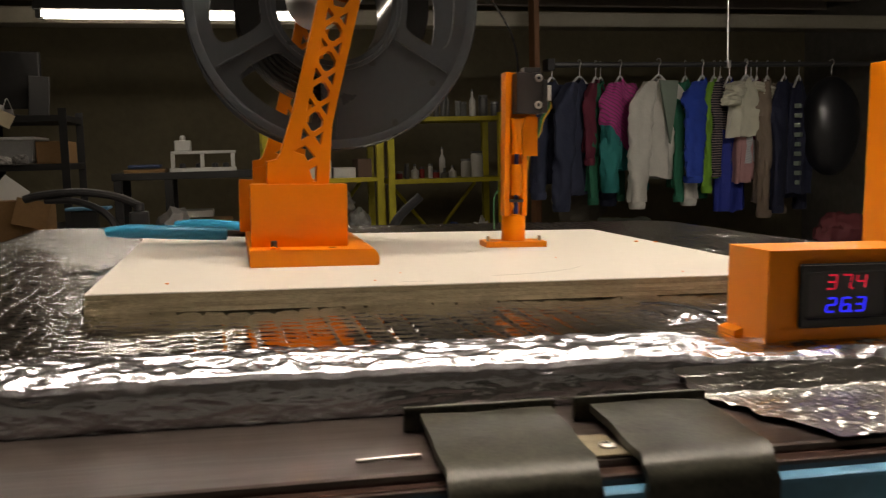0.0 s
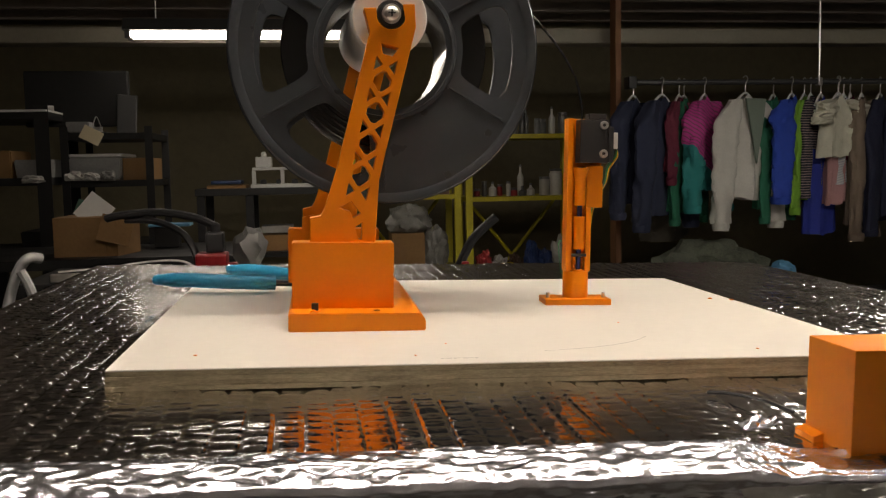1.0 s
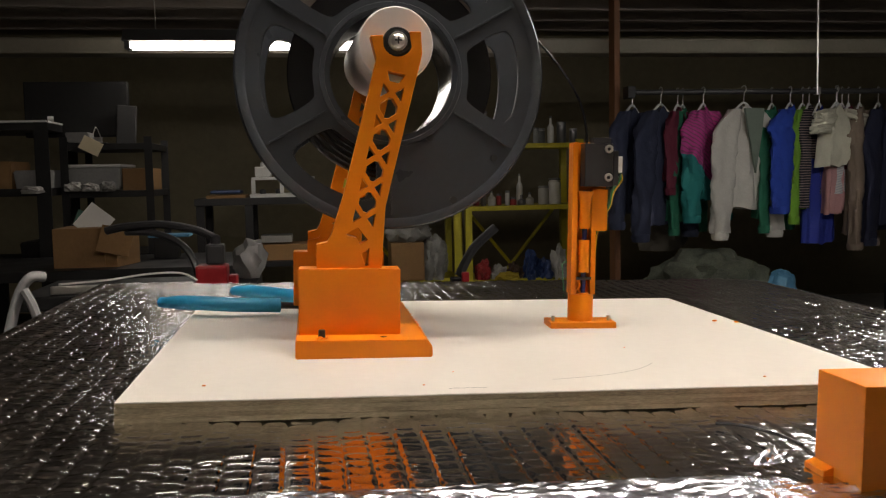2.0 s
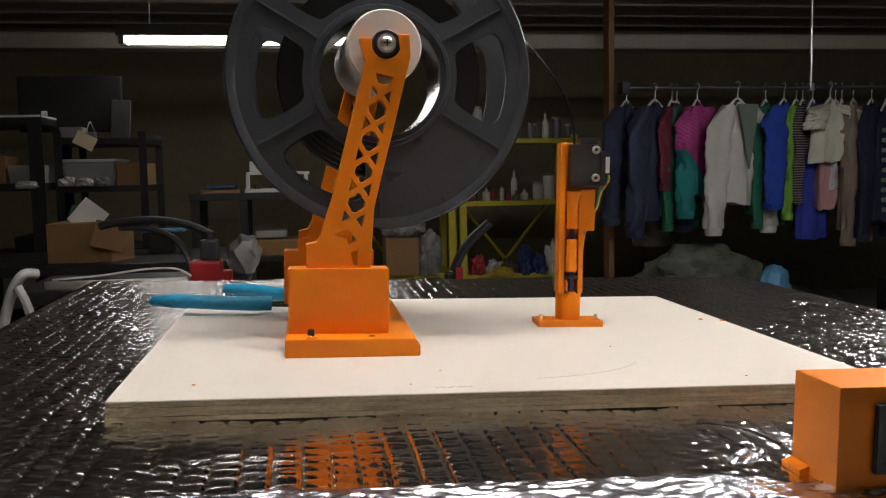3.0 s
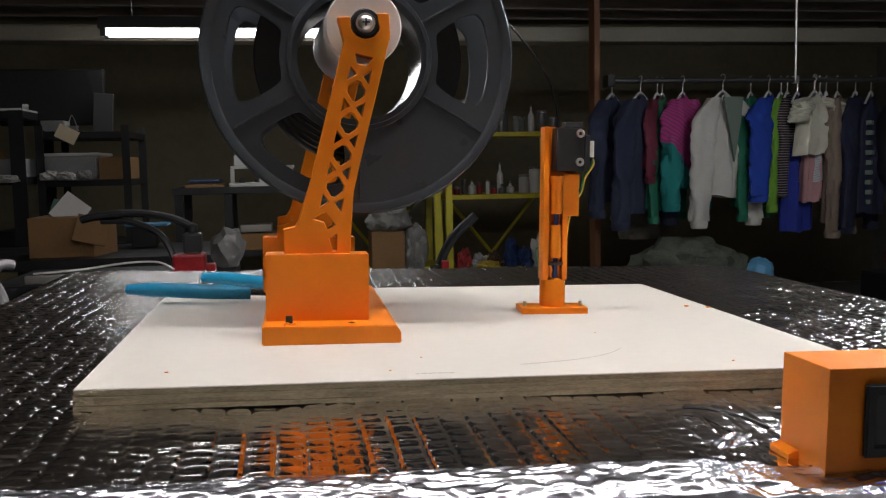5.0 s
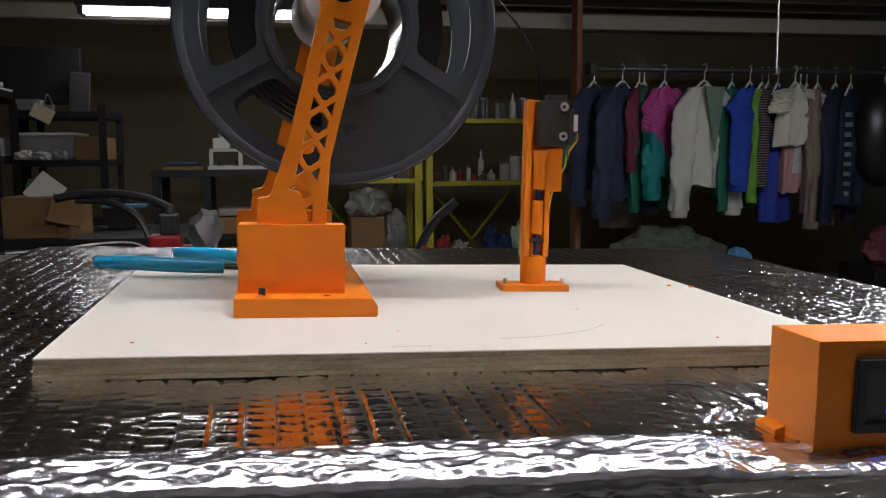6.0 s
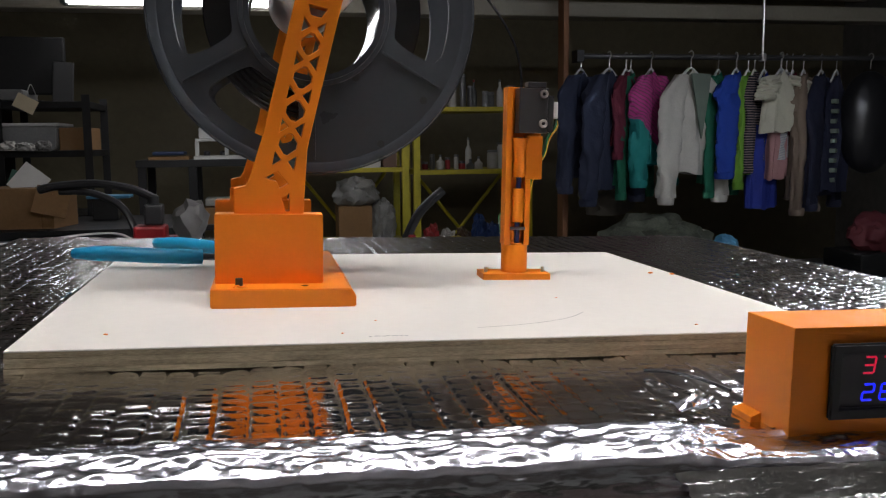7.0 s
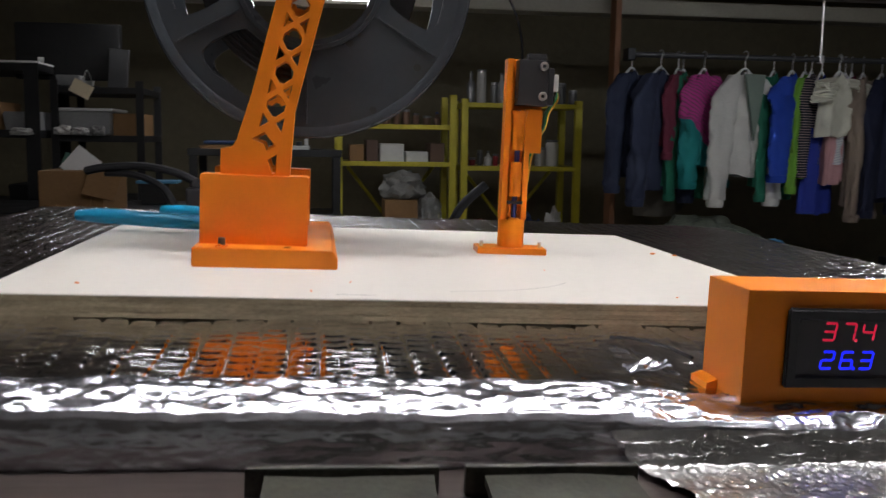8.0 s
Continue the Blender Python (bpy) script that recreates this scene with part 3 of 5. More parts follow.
# bore tube and wound filament
bm = B()
n = 64
for ra, rb, mt, nm in ((RH, RH + 0.0018, SPOOL, "bore"),):
    loops = [[bm.verts.new((CX + r * math.cos(6.28318 * k / n), y, CZ + r * math.sin(6.28318 * k / n))) for k in range(n)] for r, y in ((ra, FY0 + 0.0005), (ra, FY1 - 0.0005), (rb, FY1 - 0.0035), (rb, FY0 + 0.0035))]
    for a, b in zip(loops, loops[1:]):
        for k in range(n):
            bm.faces.new((a[k], b[k], b[(k + 1) % n], a[(k + 1) % n]))
bmesh.ops.recalc_face_normals(bm, faces=bm.faces[:])
BORE = material("glossy_bore", (0.03, 0.031, 0.033), 0.16, vary=0.1)
part("bore_tube", bm, BORE, spool, "glossy bore of the spool", at=PA, smooth=True)
bm = B()
turns, wr = 33, 0.0009
prof = [(0.0425, FY0 + 0.0042)]
for k in range(turns):
    y = FY0 + 0.0046 + (FY1 - FY0 - 0.0092) * (k + 0.5) / turns
    lift = 0.0012 * bumpy(k, 0, 0, 1.7)
    for a in (-70, -25, 25, 70):
        prof.append((0.0655 + lift + wr * math.cos(radians(a)), y + wr * math.sin(radians(a))))
prof += [(0.0425, FY1 - 0.0042), (0.0425, FY0 + 0.0042)]
lathe(bm, [(r, y - FY0) for r, y in prof], (CX, FY0, CZ), "Y", 72, False)
part("filament_winding", bm, FILAMENT, spool, "wound glossy black filament", at=PA, smooth=True)
# the turns that show at the side of the winding
for k in range(6):
    bm = B()
    r = 0.0465 + 0.0034 * k
    pts = [(CX + r * math.cos(radians(a)), FY0 + 0.0041, CZ + r * math.sin(radians(a))) for a in range(205, 276, 10)]
    pipe(bm, pts, 0.0009, 6)
    part("filament_strand", bm, FILAMENT, spool, at=PA, smooth=True)

roller = thing("spool_roller", (HX, 0.682, HZ), "white plastic roller carrying the spool between the arms", "roller")
RA = (HX, 0.682, HZ)
bm = lathe(B(), [(0.0095, 0.0), (0.0226, 0.0), (0.0235, 0.0012), (0.0235, 0.010), (0.0225, 0.0112), (0.0235, 0.0125), (0.0235, 0.112), (0.0226, 0.1132), (0.0095, 0.1135)], (HX, 0.6815, HZ), "Y", 64)
for v in bm.verts:
    v.co.x -= SKEW * (v.co.y - 0.6815)
part("drum", bm, WHITE_PLA, roller, at=RA, smooth=True)
for y0 in (0.6700, 0.8015):
    part("bearing", lathe(B(), [(0.0045, 0.0), (0.0068, 0.0), (0.0078, 0.0006), (0.0085, 0.0001), (0.0090, 0.0004), (0.0090, 0.0108), (0.0045, 0.0109)], (HX - SKEW * (y0 - 0.67), y0, HZ), "Y", 40), SATIN, roller, "black sealed ball bearing", at=RA, smooth=True)
for y0, s in ((0.6670, 1),):
    part("washer", lathe(B(), [(0.0028, 0.0), (0.0056, 0.0), (0.0058, 0.0004), (0.0058, 0.0030)], (HX, y0, HZ), "Y", 32), STEEL, roller, at=RA, smooth=True)
    head = part("screw", lathe(B(), [(0.0005, -0.0019), (0.0024, -0.0016), (0.0042, 0.0), (0.0044, 0.0012)], (HX, y0 - 0.0010, HZ), "Y", 28), STEEL, roller, "steel cross-head screw", at=RA, smooth=True)
    # two black bars imitate the shade in the cross recess
    bm = box(B(), HX - 0.0022, HX + 0.0022, y0 - 0.0032, y0 - 0.0024, HZ - 0.00045, HZ + 0.00045)
    box(bm, HX - 0.00045, HX + 0.00045, y0 - 0.0031, y0 - 0.0023, HZ - 0.0022, HZ + 0.0022)
    part("cross_slot", bm, BLACK, head)

# ---- sensor post ----
QA = (0.0466, 0.7468, bz1)
post = thing("sensor_post", QA, "orange printed post with a black filament sensor on top", "sensor stand", m=pose(0, 0, 0, 0, 0, -3))


def qpart(name, bm, mat, label="", smooth=False, parent=None):
    ob = part(name, bm, mat, parent or post, label, smooth)
    return ob


qpart("foot", box(B(), -0.0240, 0.0240, -0.0125, 0.0125, 0.0, 0.0044, 0.0004), ORANGE)
for x in (-0.0205, 0.0205):
    qpart("foot_screw", lathe(B(), [(0.0013, 0.0043), (0.0013, 0.0082), (0.0007, 0.0084)], (x, -0.003, 0), seg=10), STEEL, smooth=True)
bm = lathe(B(), [(0.0092, 0.0041), (0.0092, 0.0235), (0.0090, 0.0238)], (0.0005, 0.001, 0), seg=40)
qpart("socket", bm, ORANGE, smooth=True)
bm = box(B(), -0.0085, 0.0095, -0.0005, 0.0075, 0.0238, 0.1335, 0.0004)
box(bm, -0.0085, -0.0045, -0.0062, -0.0006, 0.0238, 0.1335, 0.0004)
box(bm, 0.0056, 0.0095, -0.0062, -0.0006, 0.0238, 0.0700, 0.0004)
box(bm, 0.0056, 0.0175, -0.0058, 0.0075, 0.0700, 0.1000, 0.0004)
box(bm, 0.0096, 0.0175, -0.0005, 0.0070, 0.1001, 0.1300, 0.0004)
qpart("column", bm, ORANGE)
qpart("guide", lathe(B(), [(0.0042, 0.0715), (0.0042, 0.0890), (0.0056, 0.0960), (0.0062, 0.0985), (0.0030, 0.0986)], (0.0015, -0.0040, 0), seg=28), ORANGE, "funnel-shaped filament guide", True)
qpart("lower_guide", lathe(B(), [(0.0041, 0.0400), (0.0041, 0.0635), (0.0022, 0.0636)], (0.0012, -0.0040, 0), seg=28), ORANGE, smooth=True)
qpart("bottom_cup", lathe(B(), [(0.0042, 0.0236), (0.0042, 0.0250), (0.0024, 0.0251)], (0.0010, -0.0040, 0), seg=28), ORANGE, smooth=True)
qpart("filament_tube", rod(B(), (0.0010, -0.0040, 0.0251), (0.0016, -0.0040, 0.0990), 0.0019, 14), BLUE_ROD, "dark blue tube", True)
qpart("clip", box(B(), -0.0045, 0.0065, -0.0064, -0.0052, 0.0345, 0.0368, 0.0003), BLACK, "small black clip")
sensor = qpart("sensor_body", box(B(), -0.0020, 0.0182, -0.0152, -0.0008, 0.1020, 0.1325, 0.0006), SATIN, "black plastic filament sensor")
qpart("sensor_wing", box(B(), 0.0183, 0.0222, -0.0152, -0.0060, 0.1026, 0.1275, 0.0005), SATIN, parent=sensor)
qpart("sensor_top", box(B(), 0.0040, 0.0165, -0.0152, -0.0040, 0.1326, 0.1365, 0.0004), SATIN, parent=sensor)
for z in (0.1085, 0.1285):
    s = qpart("sensor_screw", lathe(B(), [(0.0030, 0.0), (0.0030, -0.0012), (0.0026, -0.0018), (0.0014, -0.0018), (0.0013, -0.0008)], (0.0148, -0.0153, z), "Y", 24), STEEL, "steel socket screw", True, sensor)
    # black hexagon darkens the socket floor in place of its shade
    qpart("hex_socket", lathe(B(), [(0.00128, -0.0009), (0.00128, -0.0006)], (0.0148, -0.0153, z), "Y", 6), BLACK, parent=sensor)
qpart("connector", box(B(), 0.0223, 0.0256, -0.0135, -0.0085, 0.1120, 0.1235, 0.0004), WHITE_PLA, "white cable connector")
WIRES = [("green_wire", material("green_wire", (0.02, 0.25, 0.06), 0.45), 0.0), ("yellow_wire", material("yellow_wire", (0.75, 0.42, 0.02), 0.45), 0.0012), ("dark_wire", material("dark_wire", (0.03, 0.10, 0.05), 0.45), -0.0012)]
for nm, mt, o in WIRES:
    bm = pipe(B(), [(0.0248, -0.011 + o, 0.1122), (0.0250 + o, -0.010, 0.107), (0.0205 + o, -0.006, 0.098), (0.0188 + o, -0.004 + o, 0.088), (0.0140 + o, 0.001, 0.078), (0.0115 + o, 0.004, 0.066), (0.0105 + o, 0.008, 0.050)], 0.0009, 6)
    qpart(nm, bm, mt, smooth=True)
bm = pipe(B(), [(-0.004, 0.0076, 0.041), (0.004, 0.060, 0.041), (0.014, 0.120, 0.034), (0.030, 0.190, 0.018), (0.050, 0.270, -0.0085)], 0.0005, 6)
qpart("loose_wire", bm, WIRES[0][1], "thin green wire", True)
bm = pipe(B(), [(-0.0035, -0.007, 0.034), (-0.0022, -0.0085, 0.031), (-0.0038, -0.0082, 0.028), (-0.0018, -0.0075, 0.026)], 0.0006, 6)
qpart("curl", bm, ORANGE, smooth=True)
bm = pipe(B(), [(0.0008, -0.0070, 0.1326), (0.0000, -0.0070, 0.1450), (-0.0055, -0.0050, 0.1650), (-0.020, 0.002, 0.19), (-0.045, 0.006, 0.215), (-0.08, 0.008, 0.225)], 0.0009, 6)
qpart("filament", bm, FILAMENT, "black filament rising to the spool", True)

# ---- meter box ----
mx0, mx1, my0, my1, mz0, mz1 = 0.0664, 0.150, 0.4325, 0.4660, -0.0050, 0.0372
MA = ((mx0 + mx1) / 2, my0, mz0)
meter = thing("meter_box", MA, "orange printed box with a black digital temperature display", "meter")
bm = box(B(), mx0, mx1, my0, my1, mz0, mz1, 0.0005)
part("housing", bm, ORANGE, meter, at=MA)
part("flange", plate(B(), [(mx0 - 0.0046, mz0), (mx0 - 0.0002, mz0), (mx0 - 0.0002, mz0 + 0.0040), (mx0 - 0.0046, mz0 + 0.0024)], [], my0 + 0.019, my1), ORANGE, meter, "thin mounting flange", at=MA)
zx0, zx1, zz0, zz1 = 0.0814, 0.1312, 0.0016, 0.0310
fr = plate(B(), [(zx0, zz0), (zx1, zz0), (zx1, zz1), (zx0, zz1)], [[(zx0 + 0.0045, zz0 + 0.0045), (zx1 - 0.0045, zz0 + 0.0045), (zx1 - 0.0045, zz1 - 0.0045), (zx0 + 0.0045, zz1 - 0.0045)]], my0 - 0.0026, my0 - 0.0002)
bmesh.ops.bevel(fr, geom=[e for e in fr.edges if e.calc_face_angle(0) > 0.9], offset=0.0008, segments=3, affect="EDGES")
bez = part("bezel", fr, BLACK, meter, "black plastic bezel", at=MA, smooth=True)
part("window", box(B(), zx0 + 0.0044, zx1 - 0.0044, my0 - 0.0008, my0 - 0.0001, zz0 + 0.0044, zz1 - 0.0044), material("smoked_window", (0.065, 0.062, 0.064), 0.3, vary=0.1), bez, "smoked display window")
SEG = {"3": "abcdg", "7": "abc", "4": "fgbc", "2": "abged", "6": "afgedc"}


def digit(ch, x, z, w, h, mat, nm):
    bm = B()
    s = 0.16
    t = w * 0.085
    yy0, yy1 = my0 - 0.00095, my0 - 0.00084

    def bar(ax, az, bx, bz):
        a, b = Vector((ax + s * az, 0, az)), Vector((bx + s * bz, 0, bz))
        d = (b - a).normalized()
        n = Vector((-d.z, 0, d.x)) * t
        a, b = a + d * t * 0.9, b - d * t * 0.9
        c = [a + n, a - d * t * 0.7, a - n, b - n, b + d * t * 0.7, b + n]
        lo = [bm.verts.new((x + p.x, yy0, z + p.z)) for p in c]
        hi = [bm.verts.new((x + p.x, yy1, z + p.z)) for p in c]
        bm.faces.new(lo), bm.faces.new(hi[::-1])
        for i in range(6):
            bm.faces.new((lo[i], hi[i], hi[(i + 1) % 6], lo[(i + 1) % 6]))

    lines = {"a": (0, h, w, h), "b": (w, h, w, h / 2), "c": (w, h / 2, w, 0), "d": (0, 0, w, 0), "e": (0, h / 2, 0, 0), "f": (0, h, 0, h / 2), "g": (0, h / 2, w, h / 2)}
    for k in SEG[ch]:
        bar(*lines[k])
    bmesh.ops.recalc_face_normals(bm, faces=bm.faces[:])
    part(nm, bm, mat, bez, "lit digit")


for text, z, mat, nm in (("374", 0.0192, REDLED, "red_digit"), ("263", 0.0086, BLUELED, "blue_digit")):
    for k, ch in enumerate(text):
        digit(ch, 0.0957 + 0.0077 * k, z, 0.0046, 0.0062, mat, nm)
    part("decimal_point", lathe(B(), [(0.0006, 0), (0.0006, 0.00012)], (0.0957 + 0.0077 + 0.0057, my0 - 0.00095, z), "Y", 10), mat, bez, "lit decimal point")
# the tall orange column behind the meter box
single("orange_column", box(B(), 0.2145, 0.246, 0.532, 0.560, -0.0008, 0.1365, 0.0006), ORANGE, "tall orange printed column standing beside the board", "column")
# thin black lead from the meter to the board
bm = pipe(B(), [(0.0659, 0.475, 0.0015), (0.061, 0.492, 0.0022), (0.052, 0.505, 0.0025), (0.043, 0.512, 0.0016)], 0.0008, 6)
single("thin_cable", bm, BLACK, "thin black cable lying on the foil", "cable", smooth=True)
# a torn scrap of foil
bm = B()
bmesh.ops.create_grid(bm, x_segments=8, y_segments=6, size=0.5)
for v in bm.verts:
    u, w = v.co.x, v.co.y
    v.co = (0.0375 + 0.016 * u, 0.452 + 0.010 * w, 0.0034 + 0.004 * abs(bumpy(u, w, 0, 2.5)) + 0.002 * u)
r = bmesh.ops.extrude_face_region(bm, geom=bm.faces[:])
bmesh.ops.translate(bm, verts=[v for v in r["geom"] if isinstance(v, bmesh.types.BMVert)], vec=(0, 0, -0.0004))
single("foil_scrap", bm, TAPE, "small torn curl of silver foil on the bench", "foil scrap")

# ---- pliers ----
pl = thing("pliers", (-0.19, 0.85, bz1), "pliers with turquoise plastic grips lying on the board", "pliers")
LA = (-0.19, 0.85, bz1)
for pts, w in (([(-0.262, 0.828, 0.0195), (-0.238, 0.818, 0.0205), (-0.205, 0.812, 0.0195), (-0.172, 0.816, 0.0180)], 0.0068), ([(-0.213, 0.905, 0.0185), (-0.19, 0.885, 0.0195), (-0.165, 0.862, 0.0190), (-0.145, 0.848, 0.0180)], 0.0068)):
    bm = pipe(B(), pts, w, 14, 0.82)
    for v in bm.verts:
        k = (Vector(v.co) - Vector(pts[0])).length
        kk = min(1, 0.62 + k * 22)
        v.co.z = pts[1][2] + (v.co.z - pts[1][2]) * kk
    part("grip", bm, TEAL, pl, "turquoise grip", at=LA, smooth=True)
part("shank", pipe(B(), [(-0.172, 0.816, 0.0180), (-0.15, 0.822, 0.0165), (-0.128, 0.832, 0.0150)], 0.0032, 8, 0.8), SATIN, pl, at=LA, smooth=True)
part("shank", pipe(B(), [(-0.148, 0.85, 0.0180), (-0.138, 0.842, 0.0160), (-0.126, 0.834, 0.0150)], 0.0032, 8, 0.8), SATIN, pl, at=LA, smooth=True)
bm = box(B(), -0.132, -0.085, 0.829, 0.843, 0.0102, 0.0195, 0.003)
part("jaw", bm, SATIN, pl, at=LA)

# ---- lamps ----


def shop_light(name, x0, x1, y, z, tube, label, shell=LAMP_WHITE):
    """A white enamelled twin-tube lamp hung under the ceiling."""
    a = ((x0 + x1) / 2, y, z)
    lamp = thing(name, a, label, "lamp", bench=False)
    part("housing", plate(B(), [(-0.065, 0.0), (0.065, 0.0), (0.03, 0.055), (-0.03, 0.055)], [], x0 - a[0] - 0.02, x1 - a[0] + 0.02), shell, lamp).rotation_euler = (0, 0, -math.pi / 2)
    for dy in (-0.032, 0.032):
        part("tube", rod(B(), (x0 - a[0], dy, -0.016), (x1 - a[0], dy, -0.016), 0.0135, 16), tube, lamp, smooth=True)
    for x in (x0, x1):
        for dy in (-0.032, 0.032):
            part("tube_socket", box(B(), x - a[0] - 0.012, x - a[0] + 0.012, dy - 0.016, dy + 0.016, -0.034, -0.0005, 0.002), shell, lamp)
        xx = x - a[0] - (0.12 if x == x1 else -0.12)
        part("chain", rod(B(), (xx, 0, 0.05), (xx, 0, CEIL - z - 0.001), 0.003, 8), STEEL, lamp)
    return lamp


shop_light("bench_lamp", -0.47, 0.77, 0.60, 1.00, TUBE, "lit twin-tube fluorescent lamp hanging over the bench")
g = far(-0.835, 3.7, 0.609)
shop_light("far_lamp", g.x, g.x + 1.22, g.y, g.z + 0.016, TUBE2, "lit fluorescent lamp hanging under the pale girder", LAMP_GREY)
# unseen lamp, added so the clothes are lit from above and in front
shop_light("fill_lamp", 1.30, 2.52, 2.25, 1.07, TUBE3, "unseen fluorescent lamp added to light the clothes")

# ---- the back of the basement ----
K = ROOM_SCALE


def fbox(bm, x0, x1, z0, z1, y, deep, bevel=0.0, tilt=0.0):
    """A box whose front face spans x0..x1, z0..z1 at depth y (bench survey), deep metres behind it."""
    a, b = far(x0, y, z0), far(x1, y, z1)
    cx, cz = (a.x + b.x) / 2, (a.z + b.z) / 2
    w, h = abs(b.x - a.x) / 2, abs(b.z - a.z) / 2
    m = Matrix.Translation((cx, a.y + deep / 2, cz)) @ pose(0, 0, 0, 0, tilt, 0)
    return box(bm, -w, w, -deep / 2, deep / 2, -h, h, bevel, m)


def solo(name, bm, mat, label, category, group="", smooth=False, kind=""):
    return single(name, bm, mat, label, category, kind, group, smooth, bench=False)


# black rack with bins
def rack(x0, x1, y, deep, levels, top, mat, label, name, post_w=0.035, group="", shelf_h=0.03):
    a, b = far(x0, y, 0), far(x1, y, 0)
    root = thing(name, (a.x, a.y, FLOOR), label, "shelf", group, bench=False)
    at = (a.x, a.y, FLOOR)
    zt = far(x0, y, top).z
    for px in (a.x, b.x - post_w):
        for py in (a.y, a.y + deep - post_w):
            bm = box(B(), px, px + post_w, py, py + 0.004, FLOOR, zt)
            box(bm, px, px + 0.004, py + 0.0041, py + post_w, FLOOR, zt)
            part("post", bm, mat, root, at=at)
    for z in levels:
        zz = far(x0, y, z).z
        bm = box(B(), a.x + 0.005, b.x - 0.005, a.y + 0.005, a.y + deep - 0.005, zz - shelf_h, zz, 0.002)
        part("shelf", bm, mat, root, at=at)
    return root


rack(-1.95, -1.105, 3.62, 0.55, [0.292, 0.048, -0.225, -0.48], 0.315, RACK, "black metal storage rack loaded with bins", "storage_rack", 0.062, "black racks", 0.035)
rack(-1.095, -0.755, 3.72, 0.50, [0.238, 0.056, -0.19, -0.45], 0.262, RACK, "low black metal storage rack with boxes", "storage_rack", 0.035, "black racks", 0.03)


def bin_box(x0, x1, z0, z1, y, deep, mat, label, lid=True):
    a, b = far(x0, y, z0), far(x1, y, z1)
    c = ((a.x + b.x) / 2, a.y, a.z)
    w, h = (b.x - a.x) / 2, b.z - a.z
    root = thing("storage_bin", c, label, "bin", bench=False)
    bm = B()
    n = 4
    base = [(-w * 0.92, 0.02), (w * 0.92, 0.02), (w * 0.92, deep - 0.02), (-w * 0.92, deep - 0.02)]
    top = [(-w, 0), (w, 0), (w, deep), (-w, deep)]
    lo = [bm.verts.new((x, y2, 0.002)) for x, y2 in base]
    hi = [bm.verts.new((x, y2, h * 0.88)) for x, y2 in top]
    bm.faces.new(lo[::-1]), bm.faces.new(hi)
    for i in range(n):
        bm.faces.new((lo[i], lo[(i + 1) % n], hi[(i + 1) % n], hi[i]))
    bmesh.ops.bevel(bm, geom=bm.edges[:], offset=min(w, h) * 0.08, segments=2, affect="EDGES")
    part("tub", bm, mat, root)
    if lid:
        part("lid", box(B(), -w * 1.04, w * 1.04, -0.01, deep + 0.01, h * 0.885, h, 0.006), WHITE_PLA, root, "white lid")
    return root


bin_box(-1.30, -1.12, 0.292, 0.318, 3.62, 0.35, CLEAR_BIN, "shallow white tray on the rack")
bin_box(-1.085, -1.00, 0.242, 0.29, 3.74, 0.3, CLEAR_BIN, "small pale plastic tray on the low rack", False)
bin_box(-1.25, -1.12, 0.050, 0.150, 3.66, 0.32, CLEAR_BIN, "milky plastic bin on the rack shelf", False)
bin_box(-1.085, -0.885, 0.058, 0.165, 3.76, 0.32, CLEAR_BIN, "milky storage bin with a white lid on the rack")
single("cardboard_carton", fbox(B(), -0.880, -0.775, 0.058, 0.150, 3.76, 0.3, 0.004), CARD, "plain brown carton on the rack shelf", "carton", bench=False)
bin_box(-1.40, -1.26, 0.050, 0.185, 3.66, 0.3, CARD, "brown basket on the rack shelf", False)
bin_box(-1.24, -1.13, -0.223, -0.12, 3.68, 0.3, RACK, "black bin low on the rack", False)
# dark monitor on the rack
DARKPANEL = material("matt_black_panel", (0.006, 0.006, 0.006), 0.6, vary=0.2)
mon = thing("monitor", far(-1.03, 3.85, 0.240), "switched-off black monitor standing on the low rack", "monitor", bench=False)
part("screen", box(B(), -0.27, 0.20, -0.02, 0.02, 0.035, 0.295, 0.008), DARKPANEL, mon)
part("stand", box(B(), -0.03, 0.03, -0.01, 0.03, 0.008, 0.0345, 0.003), BLACK, mon)
part("foot", box(B(), -0.10, 0.10, -0.06, 0.08, 0.001, 0.0075, 0.002), BLACK, mon)
solo("grey_panel", fbox(B(), -0.905, -0.835, 0.242, 0.395, 3.80, 0.02, 0.004, 4), material("grey_card", (0.045, 0.045, 0.045), 0.7, scale=8), "dark grey panel leaning on the low rack", "panel")
tag = thing("paper_tag", far(-0.955, 3.66, 0.262), "cream paper tag hanging by a wire from the rack", "tag", bench=False)
part("card", box(B(), -0.045, 0.045, -0.002, 0.002, -0.075, -0.012, 0.001, pose(0, 0, 0, 0, 28, 12)), CREAM, tag)
part("wire", pipe(B(), [(-0.02, 0.0, -0.012), (-0.01, 0.01, 0.02), (0.0, 0.03, 0.045), (0.01, 0.09, -0.02)], 0.002, 6), STEEL, tag)

# open carton with paper on a crate
cc = far(-0.85, 3.2, -0.178)
carton = thing("open_carton", cc, "open brown cardboard carton with papers sticking out", "carton", bench=False)
h0 = 0.155
part("body", box(B(), -0.135, 0.055, -0.12, 0.12, 0.0, h0, 0.003), CARD, carton)
part("side_panel", box(B(), 0.056, 0.13, -0.10, 0.10, 0.0, 0.135, 0.003, pose(0, 0, 0, 0, 0, -14)), CARD, carton)
part("flap", box(B(), -0.06, 0.06, -0.003, 0.003, -0.055, 0.055, 0.001, Matrix.Translation((0.098, -0.135, 0.105)) @ pose(0, 0, 0, -24, 14, 6)), CARD, carton)
